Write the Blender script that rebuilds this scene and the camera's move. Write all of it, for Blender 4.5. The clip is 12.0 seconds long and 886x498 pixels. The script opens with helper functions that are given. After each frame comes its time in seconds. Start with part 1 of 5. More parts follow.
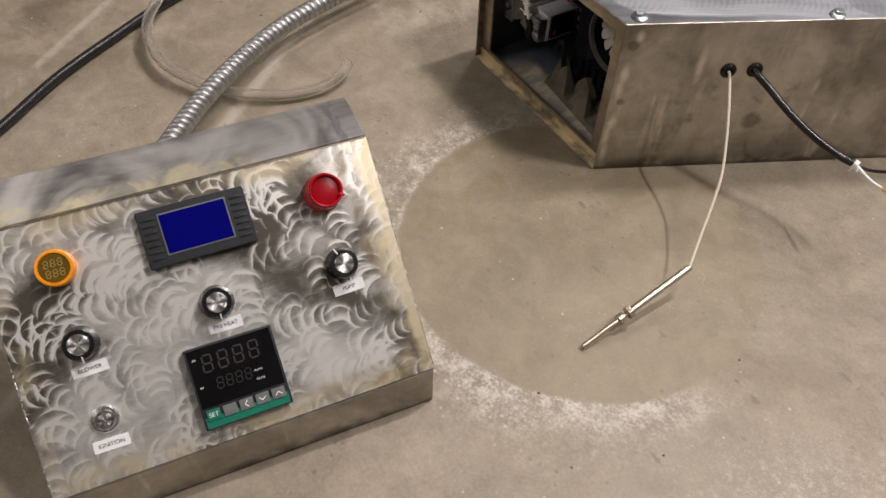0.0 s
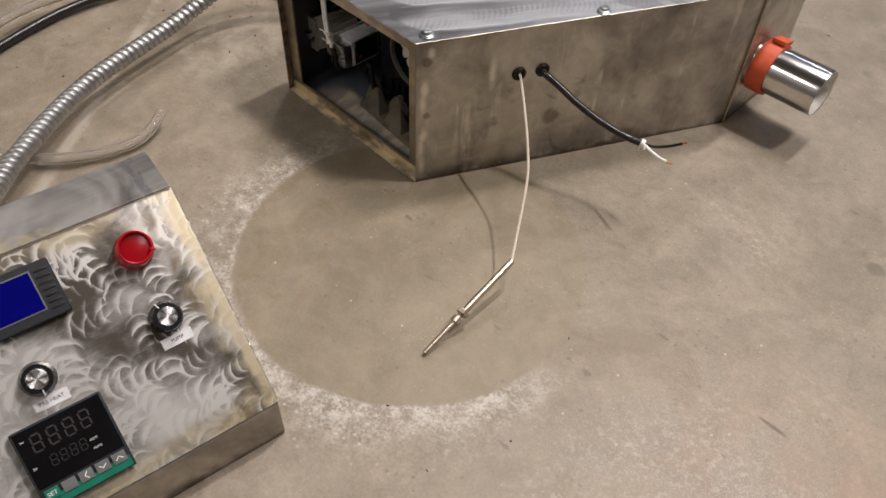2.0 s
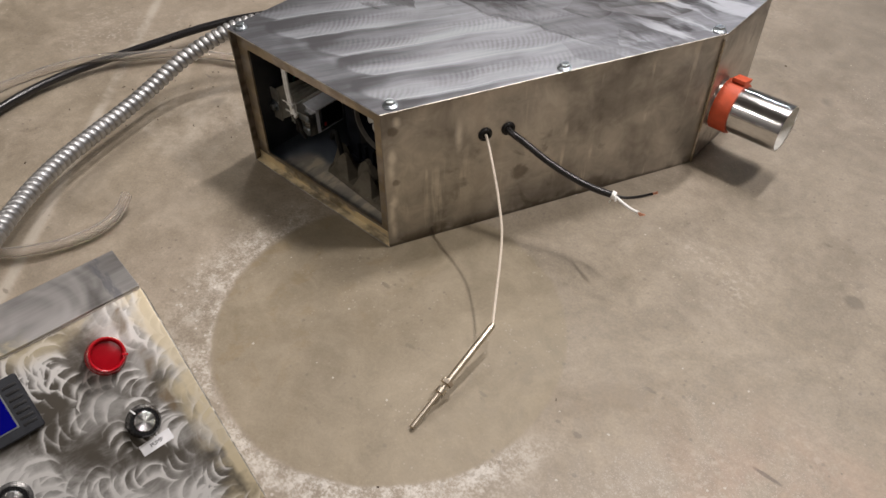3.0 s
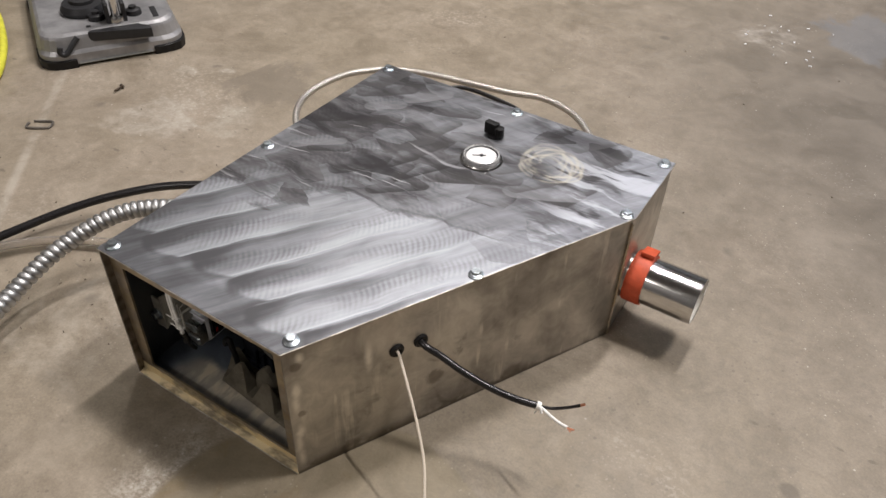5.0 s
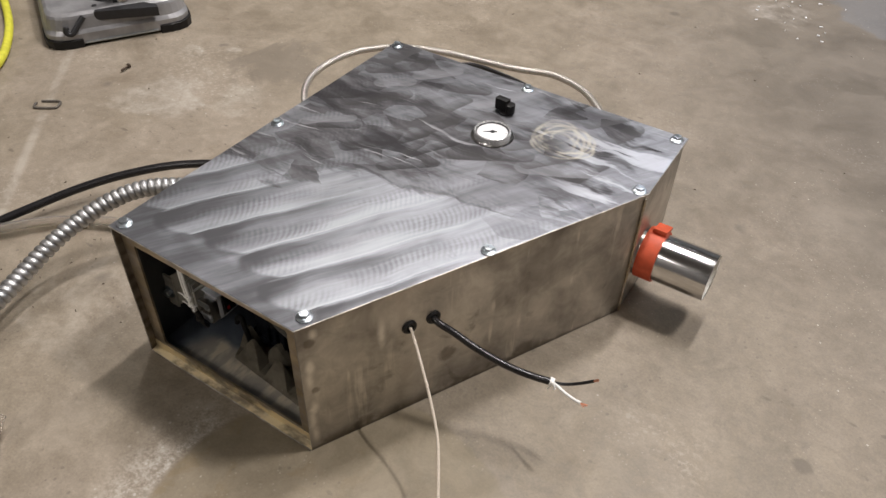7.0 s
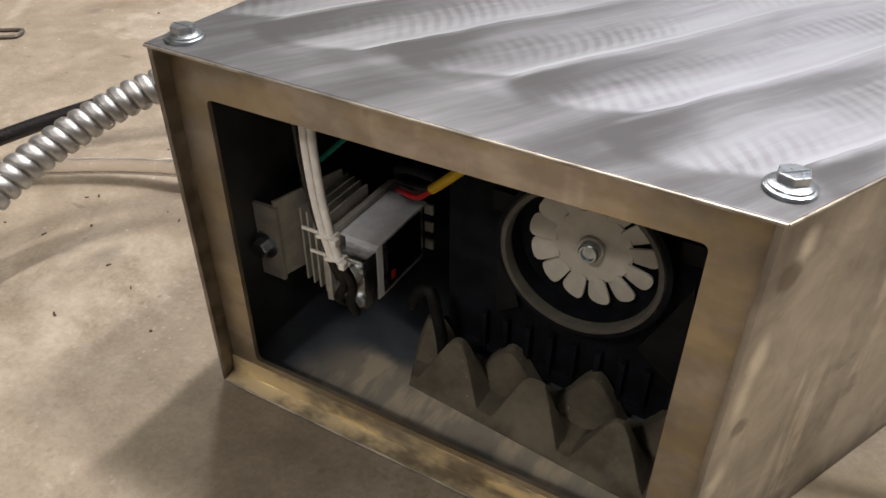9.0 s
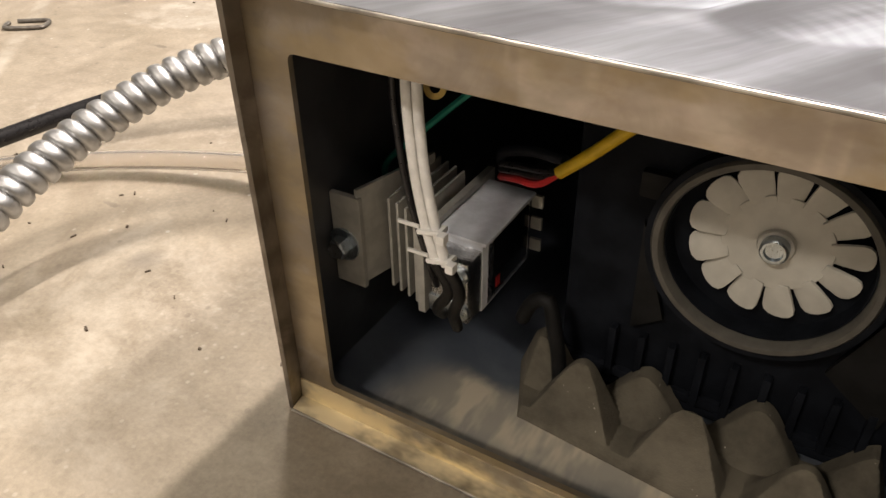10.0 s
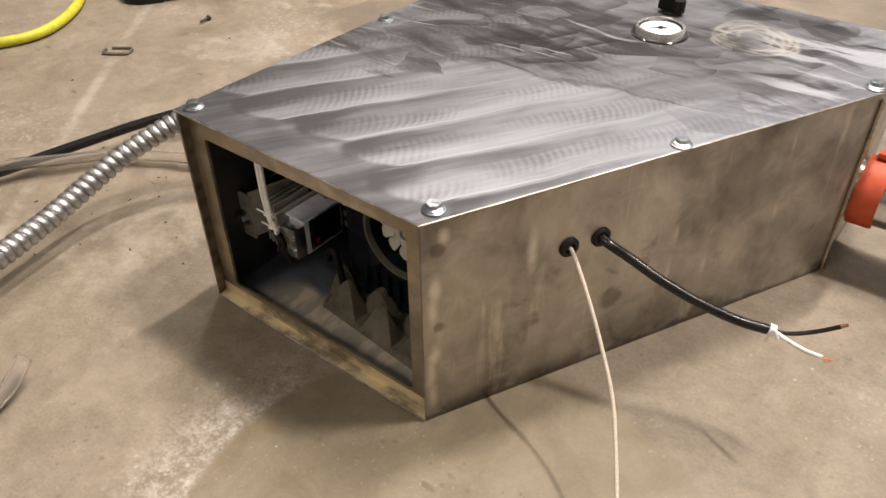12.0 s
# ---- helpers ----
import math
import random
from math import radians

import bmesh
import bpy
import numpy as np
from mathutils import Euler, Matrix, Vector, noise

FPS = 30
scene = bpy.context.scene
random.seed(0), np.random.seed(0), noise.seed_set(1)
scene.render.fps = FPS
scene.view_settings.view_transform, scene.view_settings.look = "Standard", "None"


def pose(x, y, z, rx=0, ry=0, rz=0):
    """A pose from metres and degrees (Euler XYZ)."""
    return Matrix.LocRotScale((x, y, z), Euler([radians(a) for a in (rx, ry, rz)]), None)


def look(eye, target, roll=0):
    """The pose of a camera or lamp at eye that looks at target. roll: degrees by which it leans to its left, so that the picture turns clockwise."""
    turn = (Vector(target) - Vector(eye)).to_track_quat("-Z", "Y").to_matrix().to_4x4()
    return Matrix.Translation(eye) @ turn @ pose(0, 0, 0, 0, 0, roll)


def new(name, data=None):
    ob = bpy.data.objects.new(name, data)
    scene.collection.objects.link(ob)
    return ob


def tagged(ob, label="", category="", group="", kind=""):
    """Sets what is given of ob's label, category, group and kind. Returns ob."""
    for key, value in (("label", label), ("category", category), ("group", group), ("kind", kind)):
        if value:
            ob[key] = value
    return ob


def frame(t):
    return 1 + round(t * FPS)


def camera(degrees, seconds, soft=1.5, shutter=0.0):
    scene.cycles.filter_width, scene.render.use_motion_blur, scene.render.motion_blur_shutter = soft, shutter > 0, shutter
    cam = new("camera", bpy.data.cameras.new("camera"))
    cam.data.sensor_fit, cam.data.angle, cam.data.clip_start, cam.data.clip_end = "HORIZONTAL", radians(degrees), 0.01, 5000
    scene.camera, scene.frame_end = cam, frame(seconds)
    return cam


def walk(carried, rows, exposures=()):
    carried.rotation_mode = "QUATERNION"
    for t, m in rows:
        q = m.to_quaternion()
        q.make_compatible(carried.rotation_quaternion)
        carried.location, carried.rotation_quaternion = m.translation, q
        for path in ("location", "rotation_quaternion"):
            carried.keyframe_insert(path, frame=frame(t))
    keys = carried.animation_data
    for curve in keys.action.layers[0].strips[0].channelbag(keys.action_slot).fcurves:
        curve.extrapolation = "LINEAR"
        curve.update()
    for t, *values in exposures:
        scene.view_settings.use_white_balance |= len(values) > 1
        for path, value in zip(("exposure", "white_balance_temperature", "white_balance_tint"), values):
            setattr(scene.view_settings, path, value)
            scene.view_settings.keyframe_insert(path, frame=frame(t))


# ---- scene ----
cam = camera(59.8, 12.0)
PATH = [
    (0, (0.5, -0.54, 0.656), (-0.604, 0.17, -0.852), 2.2),
    (0.5, (0.541, -0.53, 0.679), (-0.521, 0.277, -0.811), 1.1),
    (1, (0.529, -0.514, 0.675), (-0.485, 0.386, -0.796), 1.5),
    (1.5, (0.545, -0.503, 0.682), (-0.426, 0.453, -0.782), 1.9),
    (2, (0.545, -0.505, 0.68), (-0.399, 0.467, -0.792), 2.4),
    (2.5, (0.546, -0.509, 0.675), (-0.389, 0.468, -0.798), 2.2),
    (3, (0.521, -0.476, 0.705), (-0.422, 0.57, -0.716), -0.4),
    (3.5, (0.459, -0.4, 0.732), (-0.433, 0.846, -0.554), -1.4),
    (3.7, (0.451, -0.397, 0.731), (-0.414, 0.885, -0.537), -0.5),
    (5.3, (0.387, -0.342, 0.789), (-0.409, 0.948, -0.516), 2.3),
    (5.5, (0.382, -0.341, 0.784), (-0.41, 0.945, -0.527), 2.3),
    (6, (0.382, -0.347, 0.78), (-0.403, 0.929, -0.545), 2.2),
    (6.5, (0.393, -0.355, 0.782), (-0.392, 0.913, -0.55), 2.1),
    (6.7, (0.394, -0.355, 0.78), (-0.392, 0.911, -0.555), 2.0),
    (8.3, (0.305, -0.355, 0.636), (-0.544, 0.935, -0.635), 1.1),
    (8.5, (0.204, -0.339, 0.537), (-0.632, 0.984, -0.707), 1.5),
    (9, (0.005, -0.222, 0.339), (-0.792, 1.183, -0.84), 0.2),
    (9.5, (-0.06, -0.182, 0.289), (-0.894, 1.235, -0.849), -0.6),
    (10, (-0.067, -0.19, 0.286), (-0.914, 1.206, -0.868), -0.9),
    (10.5, (-0.049, -0.201, 0.305), (-0.915, 1.168, -0.869), -0.5),
    (11, (0.034, -0.228, 0.366), (-0.859, 1.108, -0.826), -0.0),
    (11.5, (0.182, -0.274, 0.419), (-0.743, 1.01, -0.803), 0.2),
    (12, (0.28, -0.33, 0.519), (-0.7, 0.915, -0.702), -0.6),
]
EXPOSURES = [(0, 0, 6450, 14), (2.5, 0, 6400, 14), (3.5, 0.02, 6250, 12), (6.7, 0, 6250, 12), (8.5, 0.14, 6250, 12), (8.8, 0.42, 6350, 12), (9.2, 0.66, 6500, 12), (9.5, 1.02, 6600, 12), (10.0, 1.06, 6750, 12), (10.5, 1.02, 6780, 12), (11.0, 0.83, 6800, 13), (11.5, 0.82, 6850, 13), (12, 0.40, 6850, 14)]
walk(cam, [(t, look(eye, target, roll)) for t, eye, target, roll in PATH], EXPOSURES)

# ---------------------------------------------------------------- world and lamps
world = bpy.data.worlds.new("workshop_air")
scene.world = world
world.use_nodes = True
world.node_tree.nodes["Background"].inputs[0].default_value = (0.75, 0.85, 1.0, 1)
world.node_tree.nodes["Background"].inputs[1].default_value = 0.02

CEILING = 3.9
LAMPS = [  # x, y, length, turn in degrees, watts, colour: strip lights under the ceiling, all out of view
    (-0.02, 1.62, 1.20, 85.0, 107.0, (1.0, 0.935, 0.87)),
    (1.42, 1.42, 0.55, -25.0, 106.0, (1.0, 0.935, 0.87)),
    # from here on added fill lamps; the two above follow the cast shadows
    (2.30, 0.55, 1.10, -25.0, 9.0, (1.0, 0.94, 0.87)),
    (-2.00, 2.50, 1.10, -25.0, 50.0, (1.0, 0.93, 0.84)),
    (-1.00, -3.70, 1.10, -25.0, 61.0, (1.0, 0.92, 0.82)),
    (1.40, -2.60, 1.10, -25.0, 12.0, (1.0, 0.91, 0.80)),
    (-2.80, -1.10, 1.10, -25.0, 12.0, (1.0, 0.91, 0.80)),
    (1.20, 4.60, 1.10, -25.0, 16.0, (0.80, 0.90, 1.0)),
    (-1.00, 5.40, 1.10, -25.0, 18.0, (0.80, 0.90, 1.0)),
]
for lx, ly, long, turn, watts, tone in LAMPS:
    data = bpy.data.lights.new("strip_light_glow", "AREA")
    data.shape, data.size, data.size_y, data.energy = "RECTANGLE", long, 0.10, watts
    data.color = tone
    lamp = new("strip_light_glow", data)
    lamp.location = (lx, ly, CEILING - 0.085)
    lamp.rotation_euler = (0, 0, radians(turn))

# ---------------------------------------------------------------- node materials


class Nodes:
    """A short way to write node trees."""

    def __init__(self, name):
        self.m = bpy.data.materials.new(name)
        self.m.use_nodes = True
        self.t = self.m.node_tree
        self.bsdf = self.t.nodes["Principled BSDF"]
        self.co = self.add("ShaderNodeTexCoord").outputs["Object"]

    def add(self, kind, inputs=(), operation="", use_clamp=False, data_type="", blend_type="", feature="", wave_type="", bands_direction=""):
        n = self.t.nodes.new(kind)
        if operation:
            n.operation = operation
        if use_clamp:
            n.use_clamp = True
        if data_type:
            n.data_type = data_type
        if blend_type:
            n.blend_type = blend_type
        if feature:
            n.feature = feature
        if wave_type:
            n.wave_type, n.bands_direction = wave_type, bands_direction
        for k, v in dict(inputs).items():
            self.put(n.inputs[k], v)
        return n

    def put(self, socket, v):
        if isinstance(v, bpy.types.NodeSocket):
            self.t.links.new(v, socket)
        else:
            socket.default_value = v

    def math(self, op, a, b=0.0, c=0.0, clamp=False):
        n = self.add("ShaderNodeMath", {0: a, 1: b, 2: c}, operation=op, use_clamp=clamp)
        return n.outputs[0]

    def vec(self, op, a, b=(0, 0, 0)):
        n = self.add("ShaderNodeVectorMath", {0: a, 1: b}, operation=op)
        return n.outputs["Value"] if op in ("LENGTH", "DOT_PRODUCT", "DISTANCE") else n.outputs[0]

    def move(self, co, loc=(0, 0, 0), rot=(0, 0, 0), scale=(1, 1, 1)):
        return self.add("ShaderNodeMapping", {0: co, 1: loc, 2: rot, 3: scale}).outputs[0]

    def noise(self, scale, detail=4, rough=0.55, co=None, distort=0.0):
        return self.add("ShaderNodeTexNoise", {"Vector": co or self.co, "Scale": scale, "Detail": detail, "Roughness": rough, "Distortion": distort}).outputs[0]

    def cells(self, scale, co=None, feature="F1", out="Distance", random=1.0):
        return self.add("ShaderNodeTexVoronoi", {"Vector": co or self.co, "Scale": scale, "Randomness": random}, feature=feature).outputs[out]

    def fit(self, v, a, b, lo=0.0, hi=1.0, smooth=True):
        n = self.add("ShaderNodeMapRange", {0: v, 1: a, 2: b, 3: lo, 4: hi})
        n.interpolation_type = "SMOOTHSTEP" if smooth else "LINEAR"
        return n.outputs[0]

    def mix(self, f, a, b):
        n = self.add("ShaderNodeMix", data_type="RGBA")
        self.put(n.inputs[0], f)
        for i, v in ((6, a), (7, b)):
            self.put(n.inputs[i], (*v, 1) if isinstance(v, tuple) and len(v) == 3 else v)
        return n.outputs[2]

    def shade(self, mode, f, a, b):
        n = self.add("ShaderNodeMix", data_type="RGBA", blend_type=mode)
        self.put(n.inputs[0], f)
        for i, v in ((6, a), (7, b)):
            self.put(n.inputs[i], (*v, 1) if isinstance(v, tuple) and len(v) == 3 else v)
        return n.outputs[2]

    def bump(self, h, strength=0.3, dist=0.001):
        n = self.add("ShaderNodeBump", {"Strength": strength, "Distance": dist, "Height": h})
        self.put(self.bsdf.inputs["Normal"], n.outputs[0])

    def set(self, color=None, rough=None, metal=None, **more):
        for k, v in (("Base Color", color), ("Roughness", rough), ("Metallic", metal)):
            if v is not None:
                self.put(self.bsdf.inputs[k], (*v, 1) if isinstance(v, tuple) and len(v) == 3 else v)
        for k, v in more.items():
            self.put(self.bsdf.inputs[k.replace("_", " ")], v)
        return self.m


def plain(name, color, rough=0.5, metal=0.0, vary=0.25, scale=60.0, bump=0.15, **more):
    """A simple surface with mottling and fine relief."""
    n = Nodes(name)
    a = n.noise(scale)
    b = n.noise(scale * 7)
    dark = tuple(c * (1 - vary) for c in color)
    light = tuple(min(1.0, c * (1 + vary)) for c in color)
    col = n.mix(n.fit(a, 0.3, 0.7), dark, light)
    r = n.math("MULTIPLY_ADD", b, 0.25, max(0.02, rough - 0.12))
    n.bump(b, bump, 0.0005)
    return n.set(col, r, metal, **more)


def concrete():
    n = Nodes("workshop_concrete")
    co = n.co
    wide = n.noise(1.6, 5, 0.6)
    mid = n.noise(9, 9, 0.70, distort=0.5)
    fine = n.noise(60, 6, 0.72)
    grit = n.noise(300, 3, 0.65)
    col = n.mix(n.fit(mid, 0.3, 0.72), (0.208, 0.174, 0.127), (0.290, 0.246, 0.185))
    col = n.mix(n.math("MULTIPLY", n.fit(wide, 0.35, 0.7), 0.55), col, (0.335, 0.285, 0.232))
    col = n.shade("OVERLAY", 1.0, col, n.mix(fine, (0.33, 0.33, 0.33), (0.67, 0.67, 0.67)))
    col = n.shade("OVERLAY", 1.0, col, n.mix(grit, (0.36, 0.36, 0.36), (0.64, 0.64, 0.64)))
    blot = n.noise(4.6, 9, 0.68, distort=0.8)
    col = n.mix(n.math("MULTIPLY", n.fit(blot, 0.54, 0.70), 0.46), col, (0.160, 0.124, 0.082))
    col = n.mix(n.math("MULTIPLY", n.fit(blot, 0.45, 0.32), 0.34), col, (0.375, 0.325, 0.262))
    # darker disc left by a drum, with lime crust round it
    flat = n.vec("MULTIPLY", co, (1, 1, 0))
    wob = n.math("MULTIPLY_ADD", n.noise(14, 3), 0.012, -0.006)
    rad = n.math("ADD", n.vec("DISTANCE", flat, (0.09, -0.09, 0)), wob)
    disc = n.fit(rad, 0.209, 0.203)
    col = n.mix(n.math("MULTIPLY", disc, 0.54), col, n.mix(n.fit(mid, 0.3, 0.7), (0.200, 0.165, 0.102), (0.262, 0.219, 0.144)))
    ochre = n.math("MULTIPLY", n.math("MULTIPLY", disc, n.fit(n.noise(24, 6, 0.7, distort=0.6), 0.50, 0.66)), n.fit(n.vec("DOT_PRODUCT", flat, (1.0, 0.0, 0.0)), 0.16, -0.04))
    col = n.mix(n.math("MULTIPLY", ochre, 0.40), col, (0.225, 0.165, 0.085))
    stain = n.noise(16, 8, 0.7, distort=0.9)
    col = n.shade("OVERLAY", 0.5, col, n.mix(n.fit(stain, 0.3, 0.7), (0.38, 0.37, 0.35), (0.60, 0.60, 0.61)))
    ring = n.math("MULTIPLY", n.fit(rad, 0.206, 0.212), n.fit(rad, 0.285, 0.206))
    lean = n.fit(n.vec("DOT_PRODUCT", n.vec("SUBTRACT", flat, (0.09, -0.09, 0)), (-0.35, -0.94, 0)), -0.09, 0.16)
    crust = n.math("MULTIPLY", n.math("MULTIPLY", ring, lean), n.fit(n.math("MULTIPLY_ADD", fine, 0.9, n.math("MULTIPLY", grit, 0.5)), 0.58, 0.86))
    strong = n.fit(n.vec("DOT_PRODUCT", n.vec("SUBTRACT", flat, (0.09, -0.09, 0)), (0.74, -0.67, 0)), 0.155, 0.205)
    flakes = n.math("MULTIPLY", n.math("MULTIPLY", n.math("MULTIPLY", n.fit(rad, 0.205, 0.210), n.fit(rad, 0.258, 0.206)), strong), n.fit(n.math("MULTIPLY_ADD", fine, 0.9, n.math("MULTIPLY_ADD", grit, 0.5, n.math("MULTIPLY_ADD", mid, 0.5, -0.25))), 0.60, 0.90))
    col = n.mix(n.math("MULTIPLY", flakes, 0.75), col, (0.63, 0.605, 0.57))
    col = n.mix(n.math("MULTIPLY", n.math("MULTIPLY", crust, n.fit(n.noise(17, 3), 0.34, 0.58, 0.25, 1.0)), 0.85), col, (0.60, 0.565, 0.51))
    holes = n.fit(n.math("ADD", n.cells(105, n.move(co, loc=(2.3, 0.9, 0))), n.math("MULTIPLY_ADD", fine, 0.40, -0.20)), 0.34, 0.20)
    col = n.mix(n.math("MULTIPLY", n.math("MULTIPLY", holes, n.math("MAXIMUM", crust, flakes)), 0.85), col, (0.205, 0.18, 0.142))
    bits = n.math("MULTIPLY", n.fit(n.math("ADD", n.cells(92, n.move(co, loc=(5.1, 2.6, 0))), n.math("MULTIPLY_ADD", grit, 0.3, -0.15)), 0.20, 0.10), n.math("MULTIPLY", n.math("MULTIPLY", n.fit(rad, 0.206, 0.214), n.fit(rad, 0.300, 0.240)), lean))
    col = n.mix(n.math("MULTIPLY", bits, 0.45), col, (0.68, 0.65, 0.60))
    # bare sandy grains where the skin of the slab has worn off
    sandy = n.fit(n.math("ADD", n.vec("DISTANCE", flat, (0.50, -0.07, 0)), n.math("MULTIPLY_ADD", mid, 0.5, -0.25)), 0.22, 0.06)
    sand = n.math("MULTIPLY", sandy, n.fit(n.math("ADD", n.cells(430, n.move(co, loc=(0.7, 0.2, 0))), n.math("MULTIPLY_ADD", fine, 0.8, -0.4)), 0.36, 0.18))
    col = n.mix(n.math("MULTIPLY", sand, 0.38), col, (0.50, 0.44, 0.37))
    gouge = n.move(n.vec("SUBTRACT", flat, (0.506, 0.019, 0)), rot=(0, 0, radians(-10)), scale=(1.0, 7.0, 1.0))
    col = n.mix(n.math("MULTIPLY", n.fit(n.math("ADD", n.vec("LENGTH", gouge), n.math("MULTIPLY_ADD", fine, 0.010, -0.005)), 0.022, 0.010), 0.75), col, (0.085, 0.070, 0.055))
    # lime bloom and pale patches elsewhere
    bloom = n.math("MULTIPLY", n.fit(n.noise(3.1, 4, 0.6), 0.52, 0.70), n.fit(n.noise(120, 3, 0.7), 0.50, 0.66))
    bloom = n.math("MULTIPLY", bloom, n.fit(disc, 1.0, 0.0))
    col = n.mix(n.math("MULTIPLY", bloom, 0.55), col, (0.46, 0.42, 0.36))
    red = n.math("MULTIPLY", n.fit(n.vec("DISTANCE", flat, (0.55, -0.02, 0)), 0.20, 0.05), n.fit(mid, 0.4, 0.65))
    col = n.mix(n.math("MULTIPLY", red, 0.20), col, (0.42, 0.22, 0.17))
    # light falling off towards the far right, painted as darker, greyer slab
    falloff = n.math("MULTIPLY", n.fit(n.math("ADD", n.vec("DISTANCE", flat, (1.0, 1.5, 0)), n.math("MULTIPLY_ADD", wide, 0.5, -0.25)), 1.58, 0.45), 0.85)
    col = n.mix(falloff, col, n.mix(n.fit(mid, 0.3, 0.72), (0.092, 0.081, 0.069), (0.145, 0.128, 0.110)))
    # chalky patches, one blue-grey patch and several dark patches
    for px, py, size, tone in ((-0.76, 0.45, 0.10, (0.50, 0.47, 0.42)), (-0.62, 0.52, 0.06, (0.46, 0.43, 0.37)), (0.12, 1.52, 0.09, (0.46, 0.43, 0.39)), (-0.42, 0.02, 0.10, (0.43, 0.39, 0.33)), (0.34, 1.70, 0.13, (0.155, 0.160, 0.172)), (0.355, 1.275, 0.035, (0.11, 0.095, 0.075)), (0.315, 1.245, 0.025, (0.125, 0.108, 0.086)), (-0.66, 0.66, 0.09, (0.16, 0.135, 0.105)), (-0.70, -0.50, 0.115, (0.085, 0.066, 0.046)), (0.484, 0.302, 0.016, (0.105, 0.088, 0.068)), (-0.835, 0.600, 0.024, (0.55, 0.52, 0.46)), (-0.765, 0.650, 0.020, (0.55, 0.52, 0.46))):
        near = n.fit(n.math("ADD", n.vec("DISTANCE", flat, (px, py, 0)), n.math("MULTIPLY_ADD", blot, size * 4.0, -size * 2.0)), size, size * 0.55)
        col = n.mix(n.math("MULTIPLY", near, n.math("MULTIPLY", n.fit(mid, 0.38, 0.62), n.fit(fine, 0.35, 0.6, 0.25, 0.5)) if tone[0] > 0.25 else 0.6), col, tone)
    # oil spots and scuffs
    spots = n.math("MULTIPLY", n.fit(n.cells(9), 0.16, 0.05), n.fit(n.noise(5, 2), 0.56, 0.64))
    col = n.mix(n.math("MULTIPLY", spots, 0.6), col, (0.10, 0.085, 0.07))
    specks = n.fit(n.cells(60), 0.10, 0.04)
    col = n.mix(n.math("MULTIPLY", n.math("MULTIPLY", specks, n.fit(n.noise(12, 2), 0.55, 0.65)), 0.6), col, (0.12, 0.10, 0.08))
    # pale streaks where a line was snapped across the slab
    for px, py, dx, dy, wide_m in ((-0.774, 0.157, -0.668, 0.744, 0.006), (-1.06, 0.02, -0.668, 0.744, 0.005)):
        off = n.math("ABSOLUTE", n.vec("DOT_PRODUCT", n.vec("SUBTRACT", flat, (px, py, 0)), (dy, -dx, 0)))
        streak = n.math("MULTIPLY", n.fit(off, wide_m * 2.2, wide_m * 0.4), n.fit(mid, 0.35, 0.6))
        col = n.mix(n.math("MULTIPLY", streak, 0.5), col, (0.48, 0.44, 0.38))
    pits = n.math("MULTIPLY", n.fit(n.math("ADD", n.cells(62), n.math("MULTIPLY_ADD", fine, 0.3, -0.15)), 0.17, 0.08), n.fit(n.noise(13, 4), 0.47, 0.60))
    col = n.mix(n.math("MULTIPLY", pits, 0.5), col, (0.13, 0.108, 0.085))
    grains = n.math("MULTIPLY", n.fit(n.cells(130, n.move(co, loc=(3.1, 1.7, 0))), 0.20, 0.10), n.fit(n.noise(7, 4), 0.48, 0.60))
    col = n.mix(n.math("MULTIPLY", grains, 0.35), col, (0.45, 0.41, 0.35))
    # tiny pale chips and short dark scuffs
    chip = n.math("MULTIPLY", n.fit(n.math("ADD", n.cells(38, n.move(co, loc=(1.3, 5.2, 0))), n.math("MULTIPLY_ADD", grit, 0.14, -0.07)), 0.066, 0.036), n.fit(n.noise(3.7, 3), 0.46, 0.56))
    col = n.mix(n.math("MULTIPLY", chip, 0.65), col, (0.56, 0.53, 0.47))
    scuff_co = n.move(co, loc=(0.4, 2.2, 0), rot=(0, 0, 0.6), scale=(1.0, 2.6, 1.0))
    scuff = n.math("MULTIPLY", n.fit(n.math("ADD", n.cells(15, scuff_co), n.math("MULTIPLY_ADD", fine, 0.34, -0.17)), 0.13, 0.06), n.fit(n.noise(4.3, 3), 0.50, 0.60))
    col = n.mix(n.math("MULTIPLY", scuff, 0.55), col, (0.115, 0.095, 0.072))
    rough = n.fit(n.math("MULTIPLY_ADD", mid, 0.5, n.math("MULTIPLY", fine, 0.5)), 0.3, 0.7, 0.40, 0.66)
    rough = n.math("ADD", rough, n.math("MULTIPLY", crust, 0.2))
    n.bump(n.math("MULTIPLY_ADD", fine, 0.7, n.math("MULTIPLY", grit, 0.5)), 0.25, 0.0012)
    return n.set(col, rough, 0.0, Specular_IOR_Level=0.4)


